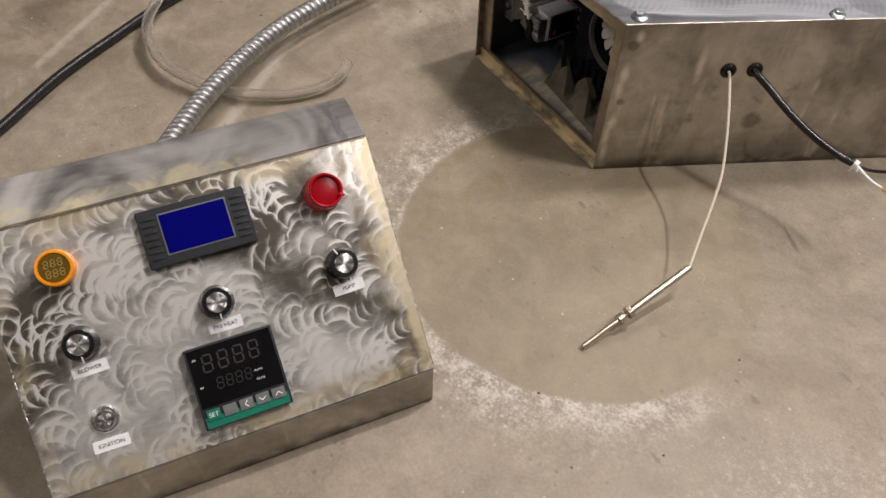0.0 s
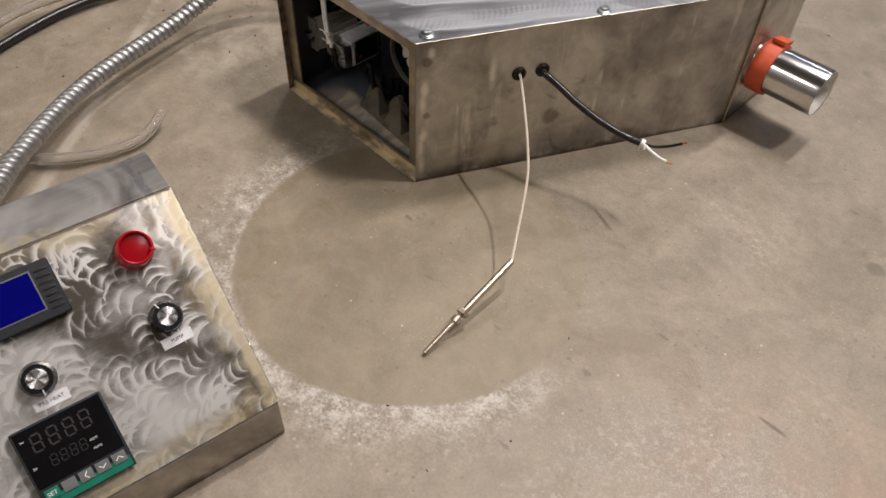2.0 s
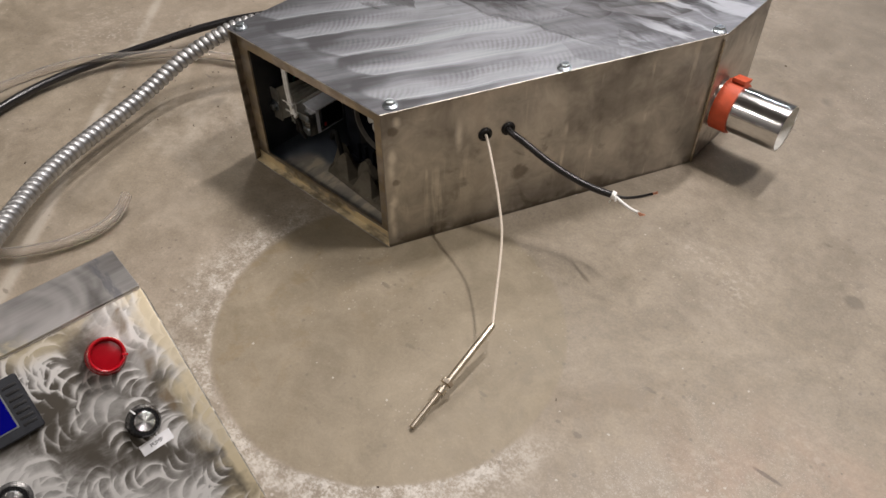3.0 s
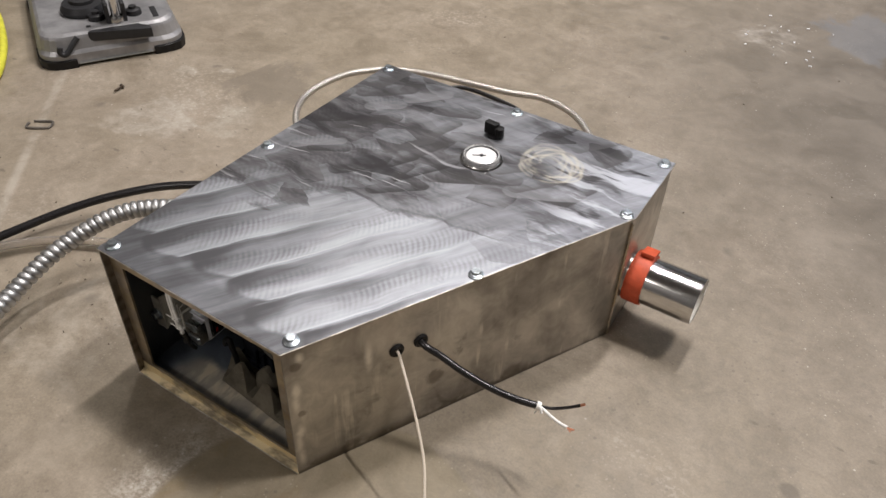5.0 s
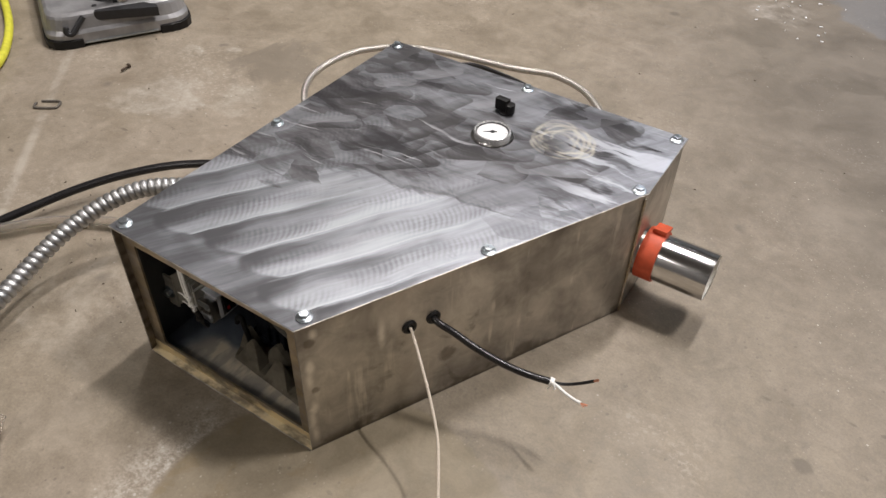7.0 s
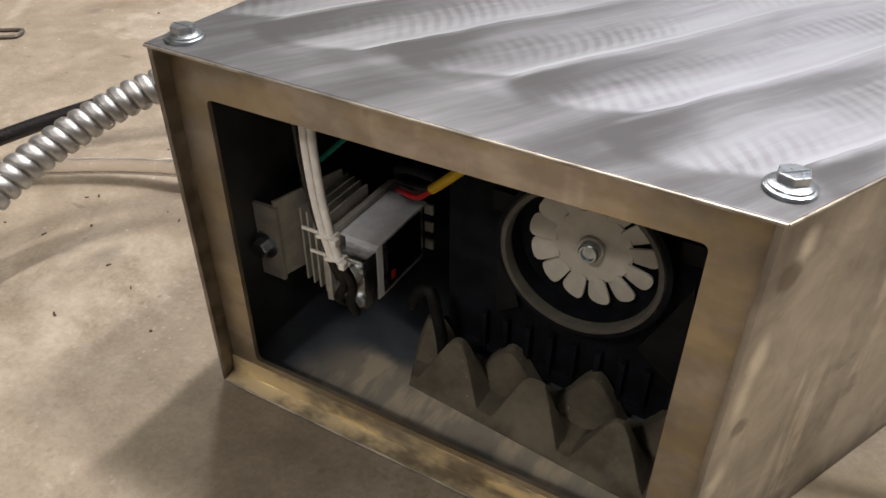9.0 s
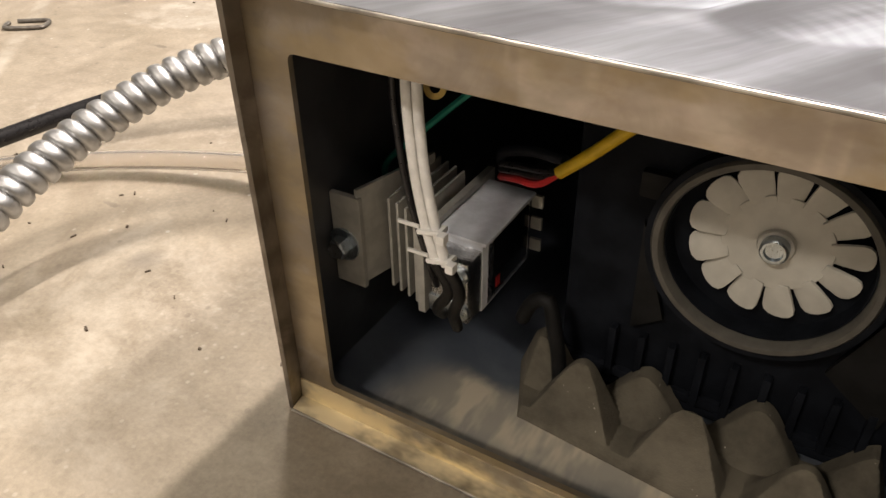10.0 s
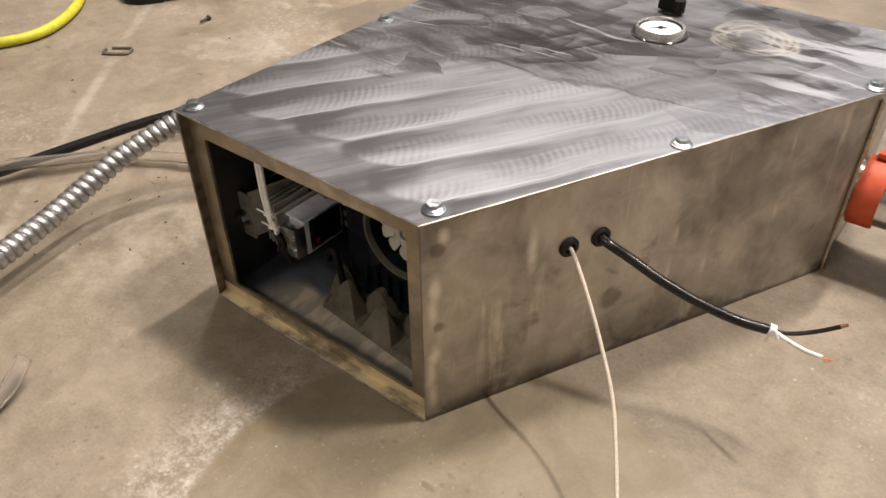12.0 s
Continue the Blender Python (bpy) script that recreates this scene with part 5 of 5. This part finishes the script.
tip = (0.2135, 0.1705, 0.100)
part("jacket", sweep([tuple(gb - wall_out * 0.01), tuple(gb + wall_out * 0.008), (0.098, 0.1435, 0.1345), (0.127, 0.147, 0.1225), (0.159, 0.1535, 0.111), (0.188, 0.163, 0.102), tip], 0.0042, 0.004, 14), M_CABLE, PIGTAIL)
part("core", sweep([tip, (0.226, 0.174, 0.102), (0.241, 0.178, 0.110), (0.2545, 0.181, 0.1205)], 0.0018, 0.003, 10), M_CABLE, PIGTAIL)
part("strands", sweep([(0.2545, 0.181, 0.1205), (0.2585, 0.1825, 0.1235)], 0.0014, 0.002, 8), M_COPPER, PIGTAIL)
part("core", sweep([tip, (0.226, 0.166, 0.100), (0.240, 0.161, 0.102), (0.252, 0.1575, 0.1055)], 0.0018, 0.003, 10), M_WHITE, PIGTAIL, "white core")
fray = bmesh.new()
for k in range(5):
    sweep([(0.2515, 0.1576, 0.1055), (0.2570 + 0.0008 * k, 0.1545 + 0.0013 * k, 0.1045 + 0.001 * (k % 3))], 0.0005, 0.003, 6, bm=fray)
part("strands", fray, M_COPPER, PIGTAIL)
filler = sweep([(0.2115, 0.1695, 0.101), (0.2155, 0.1655, 0.104), (0.2185, 0.1635, 0.099)], 0.0014, 0.002, 8)
sweep([(0.2125, 0.1715, 0.103), (0.2115, 0.1665, 0.097), (0.210, 0.1645, 0.092)], 0.0008, 0.002, 6, bm=filler)
sweep([(0.209, 0.169, 0.1012), (0.2135, 0.1705, 0.1000)], 0.0050, 0.002, 12, bm=filler)
part("filler_cord", filler, M_WHITE, PIGTAIL, "white paper filler")

# thermocouple hanging from the front grommet
PROBE = thing("thermocouple", pose(0, 0, 0), "stainless thermocouple probe on a braided lead", "thermocouple")
ga = GROM_A
end = Vector((0.1985, -0.0370, 0.0370))
tipp = Vector((0.206, -0.178, 0.0045))
part("lead", sweep([tuple(ga - wall_out * 0.008), tuple(ga + wall_out * 0.004), (0.072, 0.105, 0.139), (0.090, 0.091, 0.127), (0.115, 0.072, 0.104), (0.140, 0.049, 0.082), (0.159, 0.023, 0.064), (0.178, -0.006, 0.047), tuple(end)], 0.0017, 0.004, 10), M_SLEEVE, PROBE, "cream glass-braid lead")
pw = (tipp - end).normalized()
turn = pw.to_track_quat("Z", "Y").to_matrix().to_4x4()
length = (tipp - end).length
seat = Matrix.Translation(end) @ turn
part("sleeve_tube", lathe([(0.0, -0.002), (0.0032, -0.001), (0.0038, 0.004), (0.0038, length * 0.56), (0.0024, length * 0.57), (0.0, length * 0.57)], 20, at=seat), M_PROBE, PROBE)
part("rod", lathe([(0.0027, length * 0.5), (0.0027, length - 0.001), (0.0012, length), (0.0, length)], 16, at=seat), M_PROBE, PROBE)
nut = prism([(0.0074 * math.cos(math.pi / 3 * j), 0.0074 * math.sin(math.pi / 3 * j)) for j in range(6)], length * 0.555, length * 0.59, 0.0005, m=seat)
part("nut", nut, M_PROBE, PROBE, smooth=False)
part("collar", lathe([(0.0027, length * 0.625), (0.0054, length * 0.63), (0.0054, length * 0.672), (0.0, length * 0.674)], 20, at=seat), M_PROBE, PROBE)

# yellow air hose
YH = mesh_object("yellow_hose", sweep([(-1.75, 0.62, 0.011), (-1.58, 0.59, 0.010), (-1.42, 0.545, 0.010), (-1.30, 0.487, 0.010), (-1.20, 0.425, 0.010), (-1.112, 0.350, 0.010), (-1.062, 0.275, 0.010), (-1.058, 0.215, 0.010), (-1.10, 0.150, 0.010), (-1.20, 0.09, 0.010), (-1.36, 0.02, 0.010), (-1.60, -0.04, 0.010)], 0.0085, 0.01, 14), M_YELLOW, smooth=True)
tagged(YH, "yellow rubber air hose on the concrete", "hose")

# ---------------------------------------------------------------- the control box
CB = thing("control_box", pose(0.180, -0.339, 0, 0, 0, 82.19), "bare steel sloping control box with a swirl-ground panel", "control box")
WID, FH, TOPZ, DP, BACK = 0.326, 0.057, 0.200, 0.164, 0.222
ALPHA = math.degrees(math.atan2(TOPZ - FH, DP))
side = [(0.0, 0.0), (0.0, FH - 0.003), (DP - 0.001, TOPZ - 0.003), (DP, TOPZ), (BACK, TOPZ), (BACK, 0.0)]
shell = bmesh.new()
a = [shell.verts.new((0.0, y, z)) for y, z in side]
b = [shell.verts.new((-WID, y, z)) for y, z in side]
shell.faces.new(a)
shell.faces.new(b[::-1])
for k in range(len(side)):
    shell.faces.new((a[k], a[(k + 1) % len(side)], b[(k + 1) % len(side)], b[k]))
bmesh.ops.bevel(shell, geom=list(shell.edges), offset=0.0012, segments=2, affect="EDGES")
part("case", shell, M_CTRL, CB, "brown-grey bare sheet case")
PANEL = pose(0, 0, FH, ALPHA, 0, 0)
SLOPE = math.hypot(DP, TOPZ - FH)
panel = part("panel", prism([(-WID, 0.0), (0.0, 0.0), (0.0, SLOPE), (-WID, SLOPE)], -0.0026, 0.0, 0.0006), M_PANEL, CB, "swirl-ground panel", smooth=False)
panel.matrix_basis = PANEL
top = part("top_sheet", prism([(-WID, DP + 0.001), (0.0, DP + 0.001), (0.0, BACK), (-WID, BACK)], TOPZ + 0.0002, TOPZ + 0.0022, 0.0006), M_TOPSTRIP, CB, "straw-tinted top sheet", smooth=False)
rng = random.Random(4)
seam = [(-0.001 - 0.0016 * k, DP - 0.0005 + rng.uniform(-0.0004, 0.0004), TOPZ + 0.0004 + rng.uniform(-0.0003, 0.0003)) for k in range(203)]
part("weld_bead", sweep(seam, 0.0005, around=6, smooth_path=False), M_CTRL, CB)
rim = [PANEL @ Vector((-WID - 0.0002 + rng.uniform(-0.0008, 0.0006), 0.001 + 0.0017 * k, -0.002 + rng.uniform(-0.0006, 0.0008))) for k in range(127)]
part("weld_bead", sweep(rim, 0.0012, around=6, smooth_path=False), M_CONDUIT, CB)
rim = [PANEL @ Vector((0.0004 + rng.uniform(-0.0004, 0.0004), 0.001 + 0.0017 * k, -0.0016 + rng.uniform(-0.0003, 0.0003))) for k in range(127)]
part("weld_bead", sweep(rim, 0.0011, around=6, smooth_path=False), M_CTRL, CB)
part("conduit_collar", lathe([(0.0132, 0.0), (0.0170, 0.0), (0.0170, 0.012), (0.0132, 0.012)], 28, at=pose(-0.2535, BACK, 0.066, -90, 0, 0), closed=True), M_ZINC, CB)


def on_panel(name, bm, material, x, y, label="", z=0.0, turn=0.0, smooth=True):
    ob = part(name, bm, material, CB, label, smooth)
    ob.matrix_basis = PANEL @ pose(-x, y, z, 0, 0, turn)
    return ob


def knob(x, y, pointer, r=0.0136):
    n_fl = 30
    prof = bmesh.new()
    rows = []
    for z, rr, depth in ((0.0, r * 1.06, 0.0), (0.0025, r * 1.06, 0.0), (0.0045, r * 1.02, 0.0005), (0.014, r * 0.94, 0.0005), (0.0155, r * 0.86, 0.0)):
        rows.append([prof.verts.new(((rr - (depth if k % 2 else 0)) * math.cos(math.pi * k / n_fl), (rr - (depth if k % 2 else 0)) * math.sin(math.pi * k / n_fl), z)) for k in range(2 * n_fl)])
    for p, q in zip(rows, rows[1:]):
        for k in range(2 * n_fl):
            prof.faces.new((p[k], p[(k + 1) % (2 * n_fl)], q[(k + 1) % (2 * n_fl)], q[k]))
    prof.faces.new(rows[-1])
    prof.faces.new(rows[0][::-1])
    ob = on_panel("knob", prof, M_KNOB, x, y, "black fluted knob with a spun metal cap")
    part("cap", lathe([(0.0, 0.0153), (r * 0.62, 0.0153), (r * 0.62, 0.0164), (r * 0.57, 0.0169), (0.0, 0.0166)], 32), M_CAP, ob, "spun aluminium cap")
    mark = box((0.0011, r * 0.42, 0.0008), (0, r * 0.92, 0.0150), 0.0002, turn=Matrix.Rotation(radians(-22), 4, "X"))
    mk = part("pointer", mark, M_PRINT, ob, "white pointer line", smooth=False)
    mk.rotation_euler = (0, 0, radians(pointer))
    return ob


def spun_cap():
    """A turned cap: the bright rays of its reflection are painted into the colour, over lathe grooves."""
    n = Nodes("turned_cap")
    sep = n.add("ShaderNodeSeparateXYZ", {0: n.co})
    ang = n.math("ARCTAN2", sep.outputs[1], sep.outputs[0])
    ray = n.math("POWER", n.math("ABSOLUTE", n.math("SINE", n.math("MULTIPLY_ADD", ang, 3.0, 0.4))), 0.8)
    r = n.vec("LENGTH", n.vec("MULTIPLY", n.co, (1, 1, 0)))
    groove = n.math("SINE", n.math("MULTIPLY", r, 9000.0))
    n.bump(groove, 0.25, 0.0003)
    return n.set(n.mix(n.math("MULTIPLY", ray, 0.7), (0.22, 0.22, 0.22), (0.92, 0.92, 0.92)), 0.25, 1.0)


M_CAP = spun_cap()


def paper_label(text, x, y, w=0.028, h=0.0098, turn=0.0, size=0.0046):
    ob = on_panel("name_label", box((w, h, 0.0003), (0, 0, 0.0003), 0.0), M_PAPER, x, y, "white paper label printed " + text, turn=turn, smooth=False)
    words(text, size, M_INK, ob, pose(0, 0, 0.00055))
    return ob


knob(0.0534, 0.1150, 20)
paper_label("PUMP", 0.0530, 0.0935, turn=1.5)
knob(0.1635, 0.1145, 180)
paper_label("PRE HEAT", 0.1620, 0.0940, turn=-1, size=0.0046)
knob(0.2726, 0.1140, 180)
paper_label("BLOWER", 0.2722, 0.0925, turn=1)
paper_label("IGNITION", 0.2735, 0.0295, turn=-1, size=0.0046)

# ignition push button
ign = on_panel("push_button", lathe([(0.0, 0.0), (0.0112, 0.0), (0.0112, 0.0022), (0.0102, 0.0034), (0.0088, 0.0036), (0.0084, 0.0026), (0.0084, 0.0046), (0.0076, 0.0056), (0.0, 0.0058)], 40), M_SPUN, 0.2725, 0.0500, "round metal push button")
part("cap", lathe([(0.0, 0.0056), (0.0060, 0.0056), (0.0058, 0.0062), (0.0, 0.0064)], 28), M_CAP, ign)

# red pilot lamp
red = on_panel("pilot_lamp", lathe([(0.0, 0.0), (0.0164, 0.0), (0.0166, 0.003), (0.0156, 0.006), (0.0152, 0.022), (0.0148, 0.0285), (0.0138, 0.0300), (0.0127, 0.0294), (0.0116, 0.0245), (0.0, 0.0232)], 48), M_RED, 0.0525, 0.1790, "glossy red pilot lamp")
part("bezel_tab", box((0.005, 0.0022, 0.004), (0.0118, -0.007, 0.0286), 0.0006, turn=Matrix.Rotation(radians(-30), 4, "Z")), M_RED, red)

part("lens", lathe([(0.0, 0.0233), (0.0115, 0.0243), (0.0115, 0.0249), (0.0, 0.0262)], 40), M_LENS, red, "dark red lens")

# amber voltmeter
amber = on_panel("voltmeter", lathe([(0.0, 0.0), (0.0148, 0.0), (0.0152, 0.002), (0.0148, 0.011), (0.0140, 0.0128), (0.0122, 0.0130), (0.0118, 0.0118), (0.0, 0.0116)], 48), M_AMBER, 0.2729, 0.1773, "amber round voltmeter")
part("window", lathe([(0.0, 0.0117), (0.0116, 0.0117), (0.0116, 0.0120), (0.0, 0.0120)], 36), M_AMBER_DARK, amber, "dark amber window")


def digit(bm, x, y, w, h, t, lift, lean=0.1):
    """Seven thin bars of an unlit figure eight."""
    for sx, sy, bw, bh in ((0, h / 2, w, t), (0, 0, w, t), (0, -h / 2, w, t), (-w / 2, h / 4, t, h / 2), (w / 2, h / 4, t, h / 2), (-w / 2, -h / 4, t, h / 2), (w / 2, -h / 4, t, h / 2)):
        box((max(t, bw - t), max(t, bh - t), 0.0002), (x + sx + lean * sy, y + sy, lift), bm=bm)


for row, n_dig in ((0.0038, 3), (-0.0042, 3)):
    for k in range(n_dig):
        dg = bmesh.new()
        digit(dg, -0.0052 + 0.0052 * k, row, 0.0030, 0.0056, 0.0007, 0.0122)
        part("figure", dg, M_DIGIT, amber, smooth=False)

# battery meter with the blue screen
MW, MH = 0.0890, 0.0490
meter = on_panel("battery_meter", box((MW, MH, 0.0085), (0, 0, 0.0042), 0.0028, segments=3), M_METER, 0.1610, 0.1785, "charcoal battery meter with a blue screen")
part("screen_bezel", box((0.0560, 0.0350, 0.0006), (0.0, 0.0015, 0.0086), 0.0002), M_KEY, meter, smooth=False)
part("screen", box((0.0535, 0.0325, 0.0006), (0.0, 0.0015, 0.0091), 0.0), M_SCREEN, meter, "lit deep blue screen", smooth=False)
for sx in (-1, 1):
    for k in range(7):
        part("grip_rib", box((0.0105, 0.0022, 0.0012), (sx * 0.0362, -0.0165 + 0.0055 * k, 0.0086), 0.0005), M_BLACK, meter)

# temperature controller
PW = 0.0735
pid = on_panel("temperature_controller", box((PW, 0.0690, 0.0100), (0, 0, 0.0050), 0.0016), M_METER, 0.1645, 0.0490, "black temperature controller with a green key strip")
part("display_face", box((PW - 0.004, 0.0490, 0.0006), (0, 0.0085, 0.0101), 0.0002), M_GLOSS, pid, "gloss black display face", smooth=False)
part("key_strip", box((PW - 0.004, 0.0092, 0.0007), (0, -0.0287, 0.0101), 0.0002), M_GREEN, pid, "dark green key strip", smooth=False)
for k in range(4):
    dg = bmesh.new()
    digit(dg, -0.0205 + 0.0128 * k, 0.0195, 0.0072, 0.0140, 0.0014, 0.0105)
    part("figure", dg, M_SEG, pid, smooth=False)
    dg = bmesh.new()
    digit(dg, -0.0150 + 0.0078 * k, 0.0010, 0.0048, 0.0090, 0.0010, 0.0105)
    part("figure", dg, M_SEG_DIM, pid, smooth=False)
for k, sign in enumerate(("SET", "", "<", "v", "^")):
    key = part("key", box((0.0112, 0.0090, 0.0016), (-0.0272 + 0.0136 * k, -0.0225, 0.0108), 0.0005), M_GREEN if k == 0 else M_KEY, pid)
    if sign == "SET":
        words(sign, 0.0052, M_PRINT, key, pose(-0.0272 + 0.0136 * k, -0.0225, 0.0118))
    elif sign:
        arrow = bmesh.new()
        ang = {"<": 90, "v": 180, "^": 0}[sign]
        for s in (-1, 1):
            m = pose(-0.0272 + 0.0136 * k, -0.0225, 0.0118) @ Matrix.Rotation(radians(ang), 4, "Z") @ pose(s * 0.0014, 0, 0, 0, 0, s * -42)
            box((0.0042, 0.0008, 0.0002), bm=arrow, turn=m)
        part("arrow", arrow, M_PRINT, key, smooth=False)
for text, x, y in (("PV", -0.0300, 0.0245), ("SV", -0.0300, 0.0010), ("ALM1", 0.0170, 0.0015), ("ALM2", 0.0170, -0.0060)):
    words(text, 0.0029, M_PRINT, pid, pose(x, y, 0.0106))

# ---------------------------------------------------------------- far things on the floor
JACK = thing("tool_base", pose(-0.983, 0.566, 0, 0, 0, 59.4), "grey moulded tool base with black rubber corners", "tool")


def rounded(w, d, inset, r, steps=4):
    """A rectangle with round corners; its front edge lies on y = inset."""
    pts = []
    for cx, cy, a0 in ((w / 2 - r, inset + r, -90), (w / 2 - r, d - r, 0), (-w / 2 + r, d - r, 90), (-w / 2 + r, inset + r, 180)):
        for k in range(steps + 1):
            a = radians(a0 + 90 * k / steps)
            pts.append((cx + r * math.cos(a), cy + r * math.sin(a)))
    return pts


def tub_shape(rings):
    """Stacked rounded rectangles (width, depth, front inset, corner radius, height)."""
    bm = bmesh.new()
    rows = [[bm.verts.new((x, y, z)) for x, y in rounded(w, d, inset, r, 5)] for w, d, inset, r, z in rings]
    k = len(rows[0])
    for a, b in zip(rows, rows[1:]):
        for i in range(k):
            bm.faces.new((a[i], a[(i + 1) % k], b[(i + 1) % k], b[i]))
    bm.faces.new(rows[-1])
    bm.faces.new(rows[0][::-1])
    return bm


tub = part("tub", tub_shape([(0.294, 0.420, 0.004, 0.045, 0.006), (0.294, 0.420, 0.003, 0.045, 0.028), (0.286, 0.417, 0.006, 0.044, 0.033), (0.284, 0.416, 0.008, 0.044, 0.036), (0.276, 0.412, 0.012, 0.043, 0.058), (0.272, 0.410, 0.014, 0.043, 0.063), (0.262, 0.404, 0.020, 0.042, 0.067), (0.258, 0.402, 0.023, 0.041, 0.068)]), M_CASE, JACK, "scuffed grey moulded tub", smooth=False)
tub.location = (-0.016, 0, 0)
for sx in (-1, 1):
    for y in (0.0, 0.424):
        s_y = 1 if y == 0 else -1
        corner = [(0.151, 0.090), (0.151, 0.045), (0.147, 0.025), (0.136, 0.009), (0.120, 0.001), (0.100, -0.001), (0.078, -0.001), (0.078, 0.012), (0.110, 0.014), (0.130, 0.026), (0.138, 0.045), (0.138, 0.090)]
        corner = [(cx, y + s_y * cy) for cx, cy in corner]
        foot = prism([(sx * x - 0.016, yy) for x, yy in corner][:: sx * s_y], 0.0, 0.018, 0.003)
        part("rubber_foot", foot, M_RUBBER, JACK)
part("edge_rail", box((0.150, 0.003, 0.003), (-0.016, 0.0025, 0.0085), 0.0008), M_ZINC, JACK)
bar = prism([(-0.064, 0.0), (0.064, 0.0), (0.060, 0.016), (0.022, 0.034), (0.016, 0.046), (-0.016, 0.046), (-0.022, 0.034), (-0.060, 0.016)], 0.047, 0.067, 0.0025)
foot_bar = part("foot_bar", bar, M_CASE_DARK, JACK, "black wedge-shaped bar across the front edge")
foot_bar.matrix_basis = pose(0.002, -0.002, 0, 0, 0, -12)
part("latch", sweep([(-0.120, 0.005, 0.046), (-0.122, 0.003, 0.036), (-0.114, 0.002, 0.031), (-0.105, 0.004, 0.037), (-0.096, 0.007, 0.047), (-0.082, 0.012, 0.060)], 0.0058, 0.004, 10), M_CASE_DARK, JACK)
part("motor_ring", lathe([(0.020, 0.0), (0.046, 0.0), (0.048, 0.008), (0.042, 0.020), (0.020, 0.022)], 36, at=Matrix.Translation((-0.052, 0.125, 0.068)), closed=True), M_CASE_DARK, JACK)
part("motor_cap", lathe([(0.0, 0.010), (0.028, 0.010), (0.026, 0.028), (0.0, 0.031)], 24, at=Matrix.Translation((-0.052, 0.125, 0.068))), M_CASE_DARK, JACK)
part("post", lathe([(0.015, 0.0), (0.014, 0.016), (0.0090, 0.022), (0.0090, 0.130), (0.0, 0.132)], 24, at=pose(0.004, 0.042, 0.064, 8, 0, 0)), M_CHROME, JACK, "chromed post")
for sx in (-1, 1):
    part("post_bracket", box((0.008, 0.052, 0.052), (0.004 + sx * 0.017, 0.060, 0.087), 0.002, turn=Matrix.Rotation(radians(8), 4, "X")), M_CASE_DARK, JACK)
    lug = lathe([(0.0, 0.0), (0.017, 0.0), (0.016, 0.010), (0.008, 0.013), (0.008, 0.018), (0.0, 0.019)], 20, at=Matrix.Translation((0.004 + sx * 0.038, 0.070, 0.068)))
    part("lug", lug, M_CASE_DARK, JACK)
part("slot", box((0.012, 0.055, 0.002), (0.083, 0.064, 0.0685), 0.0008), M_CASE_DARK, JACK)
part("slot", box((0.009, 0.008, 0.002), (-0.055, 0.038, 0.0685), 0.0006), M_CASE_DARK, JACK)

# bent wire clip, stray screw and swarf
CLIP = mesh_object("wire_clip", sweep([(-0.014, 0.0115, 0.0024), (0.016, 0.0120, 0.0024), (0.0215, 0.008, 0.0024), (0.0225, 0.0, 0.0024), (0.0215, -0.008, 0.0024), (0.016, -0.0120, 0.0024), (-0.016, -0.0120, 0.0024), (-0.0215, -0.008, 0.0024), (-0.0225, 0.0, 0.0024), (-0.0215, 0.006, 0.0024)], 0.0023, 0.003, 8), M_CLIP, smooth=True)
CLIP.matrix_world = pose(-0.897, 0.296, 0, 0, 0, 34)
tagged(CLIP, "bent dull wire clip lying on the concrete", "clip")
screw = lathe([(0.0, 0.0), (0.0048, 0.0), (0.0048, 0.003), (0.0022, 0.0045), (0.0021, 0.022), (0.0, 0.025)], 14)
SCREW = mesh_object("stray_screw", screw, M_RUST, smooth=True)
SCREW.matrix_world = pose(-0.889, 0.480, 0.0048, 0, 90, 280)
tagged(SCREW, "dark stray screw lying on the concrete", "screw")
sw = bmesh.new()
rng = random.Random(11)
for k in range(76):
    near = k < 40
    x, y = (rng.gauss(-0.50, 0.11), rng.gauss(0.05, 0.13)) if near else (rng.uniform(-1.2, 0.7), rng.uniform(-0.3, 1.5))
    if -0.29 < x < 0.22 and -0.02 < y < 0.57:
        continue
    r = rng.uniform(0.0007, 0.0015)
    L = rng.uniform(0.0012, 0.0042)
    box((L, r, r), (x, y, r * 0.5), bm=sw, turn=Matrix.Rotation(rng.uniform(0, 3.1), 4, "Z"))
tagged(mesh_object("swarf", sw, M_RUST), "dark metal swarf scattered on the concrete", "swarf", kind="stuff")
ch = bmesh.new()
for k in range(20):
    x, y = rng.uniform(0.05, 0.26), rng.uniform(1.40, 1.66)
    s = rng.uniform(0.002, 0.008)
    box((s, s * 0.5, 0.002), (x, y, 0.001), bm=ch, turn=Matrix.Rotation(rng.uniform(0, 3.1), 4, "Z"))
tagged(mesh_object("paint_chips", ch, M_PAPER), "white paint chips scattered on the concrete", "chips", kind="stuff")
